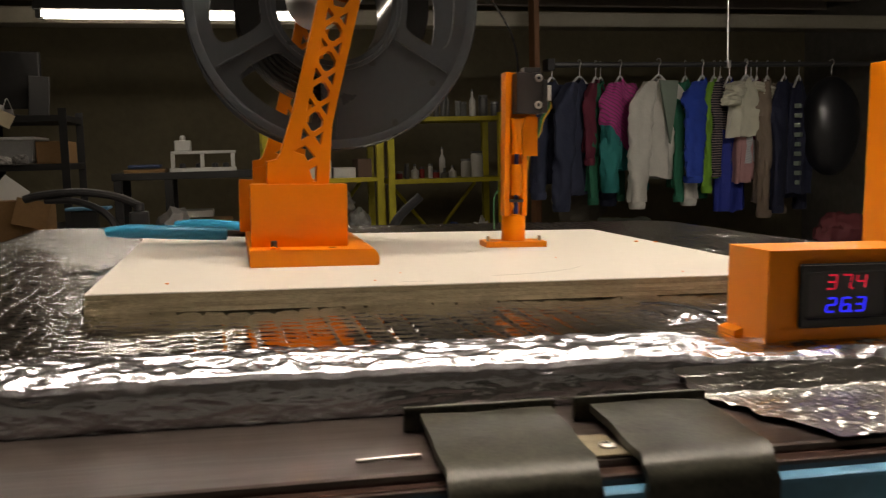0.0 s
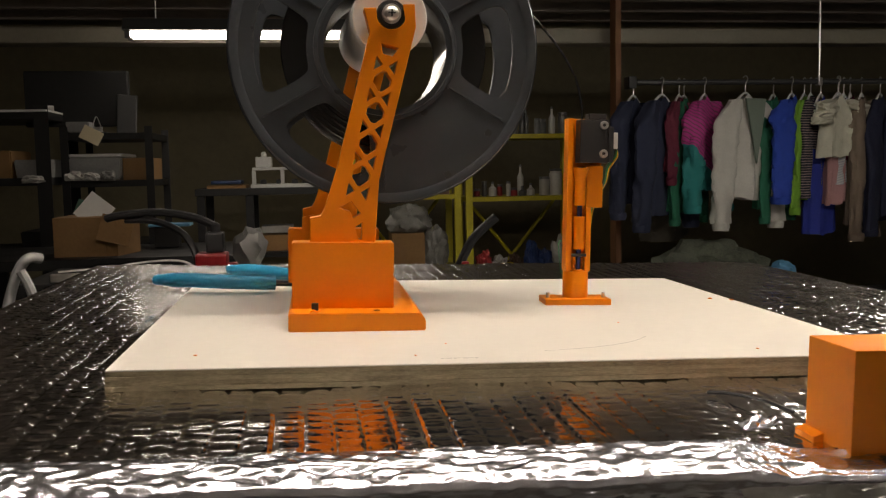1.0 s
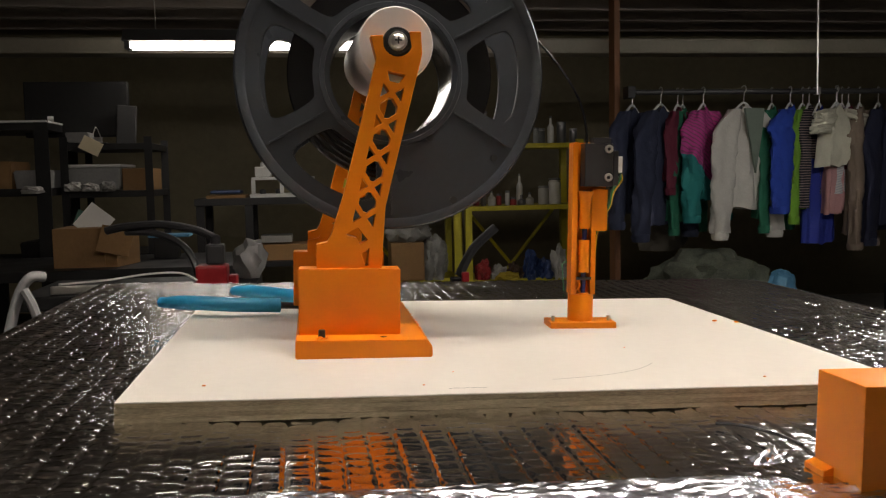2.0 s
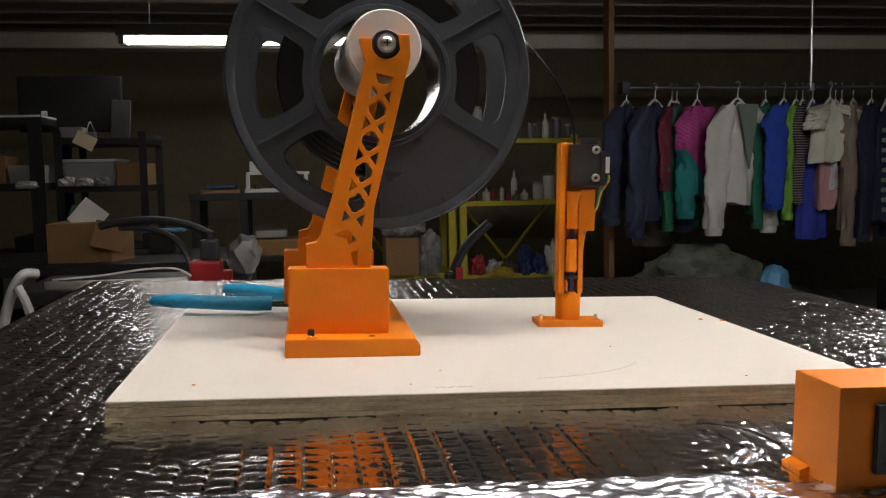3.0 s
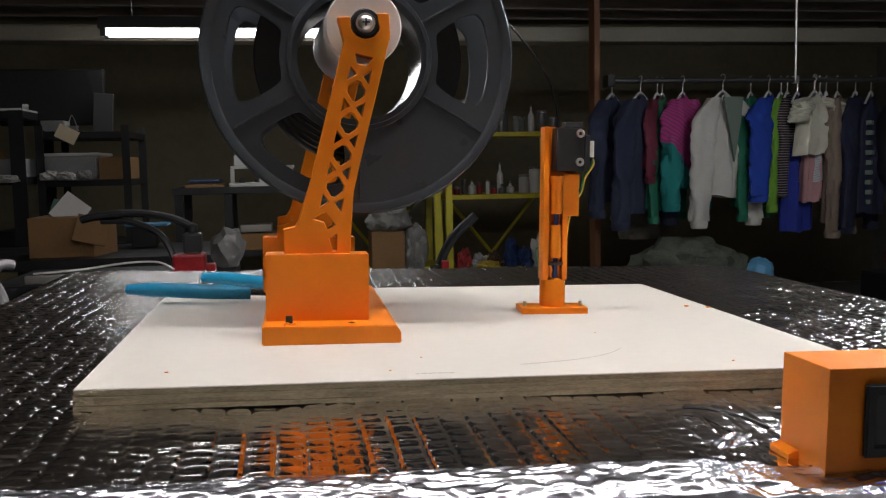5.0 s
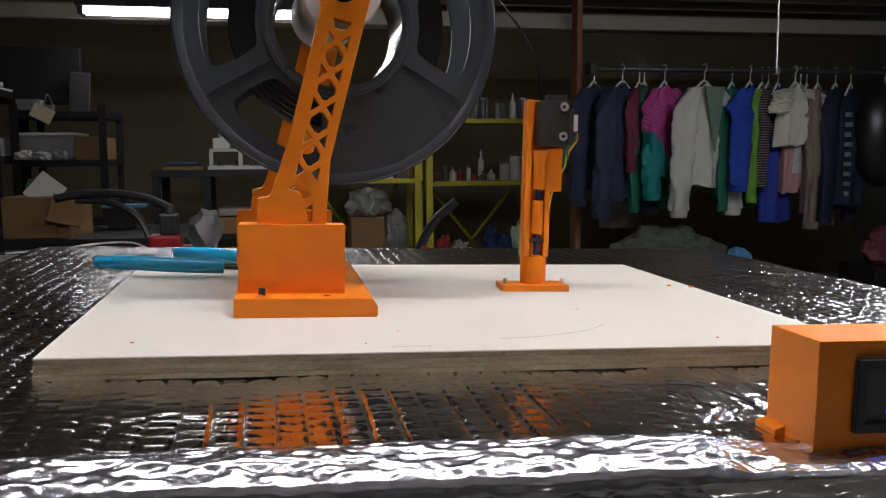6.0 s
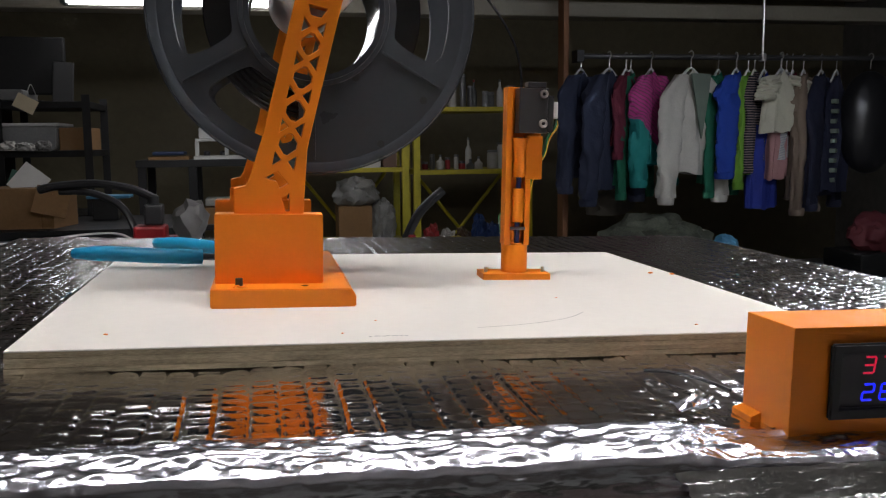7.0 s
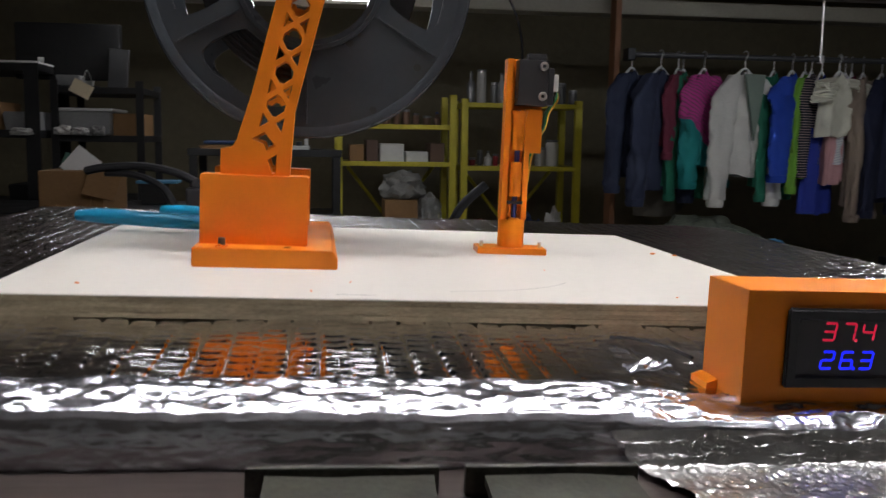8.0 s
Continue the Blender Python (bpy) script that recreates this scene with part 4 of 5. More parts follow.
part("paper", box(B(), -0.055, 0.055, -0.003, 0.003, -0.03, 0.085, 0.001, Matrix.Translation((-0.02, -0.02, h0)) @ pose(0, 0, 0, -18, 40, 8)), PAPER, carton, "white card with a slot")
part("green_sheet", box(B(), -0.05, 0.05, -0.002, 0.002, -0.01, 0.055, 0.001, Matrix.Translation((-0.05, 0.05, h0)) @ pose(0, 0, 0, -10, 20, 0)), material("green_sheet", (0.10, 0.22, 0.17), 0.7), carton)
b0 = far(-1.0, 3.2, -0.178)
bench2 = thing("side_bench", (b0.x, b0.y, FLOOR), "dark side bench carrying cartons", "bench", bench=False)
part("top", box(B(), -0.35, 0.75, -0.22, 0.45, b0.z - FLOOR - 0.04, b0.z - FLOOR - 0.001, 0.003), RACK, bench2)
for x in (-0.32, 0.70):
    for y in (-0.19, 0.42):
        part("leg", box(B(), x - 0.02, x + 0.02, y - 0.02, y + 0.02, 0.0, b0.z - FLOOR - 0.0405, 0.002), RACK, bench2)
bl = far(-0.66, 3.35, -0.085)
single("blue_strip", box(B(), bl.x - 0.07, bl.x + 0.10, bl.y, bl.y + 0.12, bl.z - 0.012, bl.z, 0.004), BLUEPAINT, "flat blue plastic tray on a small stand", "tray", bench=False)
single("tray_stand", box(B(), bl.x - 0.05, bl.x + 0.05, bl.y + 0.02, bl.y + 0.1, b0.z - 0.0005, bl.z - 0.0125, 0.004), RACK, "dark block under the blue tray", "block", bench=False)

# far bench with a blue case and a white frame
wb = far(-0.70, 4.45, 0.012)
fb = thing("far_bench", (wb.x, wb.y, FLOOR), "dark workbench along the far wall", "bench", bench=False)
hh = wb.z - FLOOR
part("top", box(B(), 0.0, 0.86, 0.0, 0.5, hh - 0.04, hh, 0.003), RACK, fb)
part("lower_shelf", box(B(), 0.27, 0.86, 0.04, 0.48, hh - 0.40, hh - 0.37, 0.003), RACK, fb)
for x in (0.03, 0.30, 0.83):
    for y in (0.03, 0.46):
        part("leg", box(B(), x - 0.022, x + 0.022, y - 0.022, y + 0.022, 0.0, hh - 0.0405, 0.002), RACK, fb)
solo("cardboard_carton", fbox(B(), -0.648, -0.465, 0.0125, 0.034, 4.48, 0.26, 0.004), CARD, "flat brown carton on the far bench", "carton")
solo("blue_case", fbox(B(), -0.632, -0.488, 0.0345, 0.056, 4.5, 0.20, 0.010), material("dark_blue_case", (0.02, 0.045, 0.12), 0.5, scale=10), "dark blue tool case on a flat carton", "case")
wf = far(-0.445, 4.5, 0.0125)
frm = thing("white_machine", wf, "small white desktop machine on the far bench", "machine", bench=False)
wm = material("off_white", (0.55, 0.55, 0.52), 0.5, scale=10)
part("base", box(B(), 0.0, 0.37, 0.0, 0.28, 0.0, 0.028, 0.004), wm, frm)
part("shelf", box(B(), 0.01, 0.37, 0.02, 0.27, 0.108, 0.124, 0.003), wm, frm)
for x in (0.008, 0.17, 0.34):
    part("upright", box(B(), x, x + 0.022, 0.02, 0.045, 0.0285, 0.1075, 0.002), wm, frm)
part("head", box(B(), 0.03, 0.12, 0.03, 0.16, 0.1245, 0.185, 0.006), wm, frm)
part("spindle", lathe(B(), [(0.016, 0.186), (0.016, 0.205), (0.008, 0.215)], (0.075, 0.09, 0), seg=16), wm, frm, smooth=True)
for x in (0.07, 0.16, 0.25, 0.31):
    part("knob", lathe(B(), [(0.018, 0.0285), (0.018, 0.05), (0.009, 0.055)], (x, 0.05, 0), seg=14), BLACK, frm, smooth=True)
single("cardboard_carton", fbox(B(), -0.405, -0.16, -0.296, -0.205, 4.55, 0.25, 0.004), CARD, "low brown carton under the far bench", "carton", bench=False)
solo("paper_stack", fbox(B(), -0.40, -0.25, -0.2045, -0.165, 4.58, 0.2, 0.006), material("dull_paper", (0.33, 0.32, 0.29), 0.8, scale=20), "stack of dull paper on a carton", "paper")

# torn papers and a bag in front of the bins, a rolled sheet on the rack
for k, (x, z, y, w, h, tone) in enumerate(((-1.045, 0.0585, 3.70, 0.050, 0.055, 0.50), (-0.985, 0.0585, 3.69, 0.042, 0.050, 0.36), (-1.165, 0.0505, 3.60, 0.055, 0.045, 0.42), (-0.930, 0.0585, 3.71, 0.045, 0.060, 0.16))):
    a = far(x, y, z)
    bm = B()
    bmesh.ops.create_icosphere(bm, subdivisions=3, radius=1.0)
    for v in bm.verts:
        v.co *= 1 + 0.45 * bumpy(v.co.x + k * 3.7, v.co.y, v.co.z, 1.9) + 0.2 * bumpy(v.co.x, v.co.y + k, v.co.z, 5)
        v.co = (a.x + v.co.x * w * 0.85, a.y + v.co.y * 0.03, a.z + (max(v.co.z, -0.6) + 0.6) * h * 0.48)
    solo("crumpled_paper", bm, material("worn_paper", (tone, tone * 0.97, tone * 0.9), 0.7, vary=0.3, scale=30), "crumpled pale wrapping paper before the bins on the rack", "paper", "crumpled papers on the rack")
rl = far(-1.10, 3.64, 0.3)
single("rolled_sheet", rod(B(), (rl.x - 0.09, rl.y + 0.02, far(-1.1, 3.62, 0.3185).z + 0.013), (rl.x - 0.01, rl.y + 0.05, far(-1.1, 3.62, 0.3185).z + 0.013), 0.012, 14), PAPER, "short roll of white paper on a tray of the rack", "paper roll", bench=False, smooth=True)

# red machine with black cable chains, on its own stand
rm = far(-0.36, 2.2, -0.121)
mach = thing("red_machine", (rm.x, rm.y, FLOOR), "red and black machine head with curved black hoses", "machine", bench=False)
rz = rm.z - FLOOR
part("bed", box(B(), -0.50, 0.10, -0.10, 0.30, rz - 0.05, rz - 0.012, 0.004), RACK, mach)
for x in (-0.45, 0.06):
    part("leg", box(B(), x - 0.025, x + 0.025, 0.08, 0.13, 0.0, rz - 0.0505, 0.003), RACK, mach)
part("rail", box(B(), -0.42, -0.06, -0.07, -0.05, rz - 0.0115, rz + 0.010, 0.003), STEEL, mach, "pale metal rail")
part("carriage", box(B(), -0.055, 0.028, -0.05, 0.03, rz - 0.0115, rz + 0.050, 0.008), RED, mach)
part("motor", box(B(), -0.028, 0.020, -0.03, 0.02, rz + 0.0505, rz + 0.105, 0.006), BLACK, mach)
part("motor_cap", lathe(B(), [(0.014, 0.106), (0.014, 0.125), (0.008, 0.13)], (-0.004, -0.005, rz), seg=14), BLACK, mach, smooth=True)
part("red_knob", box(B(), 0.030, 0.055, -0.04, 0.0, rz - 0.0115, rz + 0.022, 0.005), RED, mach)
part("hose", pipe(B(), [(-0.004, 0.0, rz + 0.12), (-0.06, 0.01, rz + 0.145), (-0.15, 0.03, rz + 0.16), (-0.25, 0.05, rz + 0.155), (-0.30, 0.06, rz + 0.145)], 0.016, 10, 0.7), BLACK, mach, smooth=True)
part("hose", pipe(B(), [(-0.05, 0.0, rz + 0.0), (-0.065, 0.01, rz + 0.06), (-0.10, 0.03, rz + 0.105), (-0.17, 0.05, rz + 0.135), (-0.25, 0.06, rz + 0.14)], 0.012, 10, 0.8), BLACK, mach, smooth=True)
part("white_lead", pipe(B(), [(-0.40, -0.06, rz + 0.015), (-0.28, -0.06, rz + 0.022), (-0.17, -0.065, rz + 0.035), (-0.09, -0.06, rz + 0.034), (-0.05, -0.052, rz + 0.012)], 0.003, 6), PAPER, mach, smooth=True)
wa = far(-0.315, 2.35, -0.115)
bm = B()
bmesh.ops.create_icosphere(bm, subdivisions=3, radius=0.05)
for v in bm.verts:
    v.co *= 1 + 0.35 * bumpy(v.co.x, v.co.y, v.co.z, 38)
    v.co.z = v.co.z * 1.2
bmesh.ops.translate(bm, verts=bm.verts[:], vec=(wa.x + 0.02, wa.y + 0.02, wa.z + 0.035))
solo("plastic_bag", bm, material("pale_bag", (0.25, 0.245, 0.235), 0.4, scale=20), "crumpled pale plastic bag on the machine bed", "bag", smooth=True)
# black swing arm with a red joint
sa0, sa1 = far(0.325, 3.0, -0.20), far(0.445, 3.0, -0.04)
arm = thing("black_swing_arm", (sa0.x, sa0.y, FLOOR), "black tool arm with a red joint on a stand", "tool arm", bench=False)
AT = (sa0.x, sa0.y, FLOOR)
part("boom", pipe(B(), [tuple(sa0), tuple(sa0.lerp(sa1, 0.45) + Vector((-0.01, 0, 0.02))), tuple(sa1)], 0.021, 10, 0.9), BLACK, arm, at=AT, smooth=True)
part("joint", box(B(), sa0.x + 0.005, sa0.x + 0.035, sa0.y - 0.04, sa0.y - 0.022, sa0.z - 0.05, sa0.z + 0.02, 0.006), RED, arm, at=AT)
part("stand", box(B(), sa0.x - 0.03, sa0.x + 0.03, sa0.y - 0.02, sa0.y + 0.04, FLOOR, sa0.z - 0.005, 0.004), RACK, arm, at=AT)
# white curved hose at the corner of the bench
bm = pipe(B(), [(-0.482, 1.14, -0.100), (-0.471, 1.14, -0.040), (-0.461, 1.14, -0.008), (-0.450, 1.14, 0.0065), (-0.440, 1.15, 0.0055)], 0.0058, 10)
hose = thing("corner_clamp", (-0.50, 1.14, -0.13), "white plastic clamp arm on a black rail beside the bench", "clamp")
HA = (-0.50, 1.14, -0.13)
CLAMPW = material("grey_white_plastic", (0.28, 0.28, 0.28), 0.5, vary=0.1)
part("arm", bm, CLAMPW, hose, at=HA, smooth=True)
part("finger", pipe(B(), [(-0.455, 1.130, -0.006), (-0.447, 1.130, -0.022), (-0.440, 1.130, -0.044)], 0.005, 8), CLAMPW, hose, at=HA, smooth=True)
part("rail", box(B(), -0.60, -0.42, 1.10, 1.18, -0.135, -0.10, 0.004), RACK, hose, at=HA)
part("strut", box(B(), -0.60, -0.56, 1.10, 1.14, FLOOR + 0.02, -0.1355, 0.004), RACK, hose, at=HA)

# yellow shelving
def yellow_shelf(x0, x1, label, upper):
    y = 4.6
    root = rack(x0, x1, y, 0.42, [upper, -0.024, -0.40], 0.31, YELLOW, label, "yellow_shelf", 0.04, "yellow shelves", 0.028)
    a, b = far(x0, y, -0.06), far(x1, y, -0.37)
    at = (a.x, a.y, FLOOR)
    part("brace", rod(B(), (a.x + 0.08, a.y + 0.40, a.z), ((a.x + b.x) / 2 + 0.03, a.y + 0.40, b.z), 0.011, 8), YELLOW, root, at=at)
    part("brace", rod(B(), (b.x - 0.08, a.y + 0.405, a.z), ((a.x + b.x) / 2 - 0.03, a.y + 0.405, b.z), 0.011, 8), YELLOW, root, at=at)
    return root


yellow_shelf(-0.01, 0.590, "yellow steel shelving filled with boxes and bags", 0.160)
yellow_shelf(0.615, 1.235, "yellow steel shelving filled with bottles and jars", 0.292)
rnd = random.Random(5)
GLASSY = material("jar_glass", (0.30, 0.31, 0.30), 0.12, vary=0.3, scale=14, random_tint=0.5)
TINS = [material("tin_white", (0.55, 0.54, 0.50), 0.5, random_tint=0.2), material("tin_grey", (0.20, 0.20, 0.20), 0.35, 0.6, random_tint=0.4), GLASSY, material("tin_red", (0.30, 0.03, 0.03), 0.5, random_tint=0.3), material("tin_brown", (0.14, 0.08, 0.05), 0.6, random_tint=0.4), material("tin_blue", (0.03, 0.06, 0.18), 0.5, random_tint=0.3)]
KINDS = ["pale tin can", "grey metal can", "glass jar", "red tin", "brown bottle", "dark blue bottle"]


def jar(x, z, y, r, h, k, neck):
    a = far(x, y, z)
    prof = [(r * 0.92, 0.0), (r, 0.004), (r, h * (0.66 if neck else 0.93))]
    prof += [(r * 0.38, h * 0.82), (r * 0.34, h * 0.97), (r * 0.3, h)] if neck else [(r * 0.86, h * 0.96), (r * 0.86, h)]
    root = thing("jar" if not neck else "bottle", (a.x, a.y + 0.08, a.z), KINDS[k] + " standing on a yellow shelf", "bottle" if neck else "can", "bottles and cans on the shelves", bench=False)
    part("body", lathe(B(), prof, (0, 0, 0), seg=16), TINS[k], root, smooth=True)
    part("cap", lathe(B(), [(prof[-1][0] * 1.15, h + 0.0004), (prof[-1][0] * 1.15, h + 0.012), (prof[-1][0], h + 0.014)], (0, 0, 0), seg=14), TINS[(k + 1) % 6] if neck else TINS[1], root, smooth=True)


x = 0.66
while x < 1.19:
    r = rnd.uniform(0.016, 0.030)
    jar(x + r / K, 0.2925, 4.62 + rnd.uniform(0, 0.12), r, rnd.uniform(0.09, 0.21), rnd.choice([0, 1, 2, 2, 1]), rnd.random() < 0.3)
    x += 2 * r / K + rnd.uniform(0.002, 0.014)
x = 0.65
while x < 1.19:
    r = rnd.uniform(0.012, 0.026)
    if not 0.98 < x < 1.20:
        jar(x + r / K, -0.0235, 4.62 + rnd.uniform(0, 0.05), r, rnd.uniform(0.03, 0.085), rnd.choice([0, 1, 3, 4, 0, 3]), rnd.random() < 0.2)
    x += 2 * r / K + rnd.uniform(0.002, 0.012)
jar(0.935, -0.0235, 4.70, 0.020, 0.19, 0, True)
jar(1.055, -0.0235, 4.66, 0.034, 0.115, 0, False)
jar(1.115, -0.0235, 4.66, 0.040, 0.165, 0, False)
x = 0.06
while x < 0.53:
    w = rnd.uniform(0.05, 0.12)
    h = rnd.uniform(0.05, 0.125)
    solo("shelf_box", fbox(B(), x, x + w, -0.0235, -0.0235 + h, 4.63, 0.25, 0.006), rnd.choice([TINS[0], CARD, TINS[1], TINS[0], TINS[4]]), "small box on the yellow shelf", "box", "small boxes on the shelves")
    x += w + 0.012
x = 0.05
while x < 0.53:
    r = rnd.uniform(0.018, 0.03)
    jar(x + r / K, 0.1605, 4.62 + rnd.uniform(0, 0.12), r, rnd.uniform(0.05, 0.10), rnd.choice([1, 2, 4, 4]), rnd.random() < 0.2)
    x += 2 * r / K + 0.015


def lump(name, x, z, y, sx, sy, sz, mat, label, category, seed, rough=0.3, kind=""):
    """A sagging bag, cloth heap or bundle that rests on z."""
    a = far(x, y, z)
    bm = B()
    bmesh.ops.create_icosphere(bm, subdivisions=4, radius=1.0)
    for v in bm.verts:
        n = 1 + rough * bumpy(v.co.x + seed, v.co.y, v.co.z, 1.8) + rough * 0.5 * bumpy(v.co.x, v.co.y + seed, v.co.z, 4.5) + rough * 0.25 * bumpy(v.co.x, v.co.y, v.co.z + seed, 11)
        v.co *= n
        v.co.z = max(v.co.z, -0.7) + 0.7
        v.co = (a.x + v.co.x * sx, a.y + sy + v.co.y * sy, a.z + v.co.z * sz)
    return solo(name, bm, mat, label, category, smooth=True, kind=kind)


BAG = material("clear_bag", (0.24, 0.235, 0.215), 0.35, vary=0.3, scale=14)
solo("cardboard_carton", fbox(B(), 0.24, 0.40, -0.395, -0.20, 4.55, 0.25, 0.004), CARD, "brown carton on the low yellow shelf", "carton")
lump("plastic_bag", 0.33, -0.20, 4.55, 0.13, 0.1, 0.10, BAG, "crumpled clear plastic bag on a carton", "bag", 3.1)
lump("plastic_bag", 0.47, -0.395, 4.55, 0.08, 0.1, 0.16, BAG, "crumpled clear plastic bag on the low shelf", "bag", 7.7)
for k, (x, h, mt) in enumerate(((0.72, 0.07, 3), (0.80, 0.05, 0), (0.88, 0.06, 4), (0.97, 0.10, 5), (1.04, 0.08, 5), (1.12, 0.12, 0), (1.19, 0.06, 0))):
    lump("small_pouch", x, -0.398, 4.58, 0.045, 0.06, h, TINS[mt], "small soft pouch on the low yellow shelf", "pouch", 2.3 * k, 0.5)
lump("yellow_cloth", 0.83, -0.398, 4.50, 0.07, 0.05, 0.035, material("yellow_cloth", (0.45, 0.33, 0.03), 0.8), "folded yellow cloth on the low shelf", "cloth", 9.1)

# wooden stud, hanging rail and its hanger rod
p, q = far(1.139, 3.87, 0.4), far(1.164, 3.87, 0.4)
single("wooden_stud", box(B(), p.x, q.x, p.y, p.y + 0.09, FLOOR, CEIL - 0.002, 0.003), WOOD, "bare reddish wooden stud from floor to ceiling", "post", "structure", bench=False)
ra, rb = far(1.18, 3.8, 0.487), far(3.0, 3.8, 0.487)
RZ = ra.z
rail = thing("clothes_rail", (ra.x, ra.y, RZ), "grey steel clothes rail hung from the ceiling", "rail", bench=False)
part("bar", rod(B(), (0.0, 0, 0), (rb.x - ra.x, 0, 0), 0.014, 14), material("dull_pipe", (0.10, 0.10, 0.10), 0.5, 0.7), rail, smooth=True)
hk = far(2.03, 3.8, 0.5)
part("hanger_rod", rod(B(), (hk.x - ra.x, 0, 0.012), (hk.x - ra.x, 0, CEIL - RZ - 0.003), 0.006, 8), STEEL, rail, "thin steel hanging rod")
part("bracket", box(B(), -0.02, 0.02, -0.03, 0.05, -0.03, 0.03, 0.004), RACK, rail)
part("hook", box(B(), hk.x - ra.x - 0.012, hk.x - ra.x + 0.012, -0.019, 0.019, -0.018, 0.02, 0.004), STEEL, rail)

# clothes
def cloth(name, color, dark=None, stripe=None, hem=None):
    m = material(name, color, 0.9, vary=0.12, scale=14, bump=0.004, bump_scale=45, dark=dark)
    if stripe:
        nt = m.node_tree
        b = nt.nodes["Principled BSDF"]
        co = nt.nodes.new("ShaderNodeTexCoord")
        mp = nt.nodes.new("ShaderNodeMapping")
        mp.inputs["Rotation"].default_value = (0, radians(stripe[2]), 0)
        wv = nt.nodes.new("ShaderNodeTexWave")
        wv.bands_direction = "Z"
        wv.inputs["Scale"].default_value = stripe[1]
        wv.inputs["Distortion"].default_value = 1.0
        cr = nt.nodes.new("ShaderNodeValToRGB")
        cr.color_ramp.interpolation = "CONSTANT"
        cr.color_ramp.elements[0].color = (*color, 1)
        cr.color_ramp.elements[1].color = (*stripe[0], 1)
        cr.color_ramp.elements[1].position = stripe[3]
        nt.links.new(co.outputs["Object"], mp.inputs[0])
        nt.links.new(mp.outputs[0], wv.inputs["Vector"])
        nt.links.new(wv.outputs["Fac"], cr.inputs["Fac"])
        out = cr.outputs["Color"]
        if hem:
            # the lower part is cut from another cloth, along a slanted seam
            sep = nt.nodes.new("ShaderNodeSeparateXYZ")
            nt.links.new(mp.outputs[0], sep.inputs[0])
            low = nt.nodes.new("ShaderNodeMath")
            low.operation, low.inputs[1].default_value = "LESS_THAN", hem[1]
            nt.links.new(sep.outputs["Z"], low.inputs[0])
            mx = nt.nodes.new("ShaderNodeMix")
            mx.data_type = "RGBA"
            nt.links.new(low.outputs[0], mx.inputs["Factor"])
            nt.links.new(out, mx.inputs[6])
            mx.inputs[7].default_value = (*hem[0], 1)
            out = mx.outputs[2]
        nt.links.new(out, b.inputs["Base Color"])
    return m


HANGER = material("white_hanger", (0.6, 0.6, 0.57), 0.4)


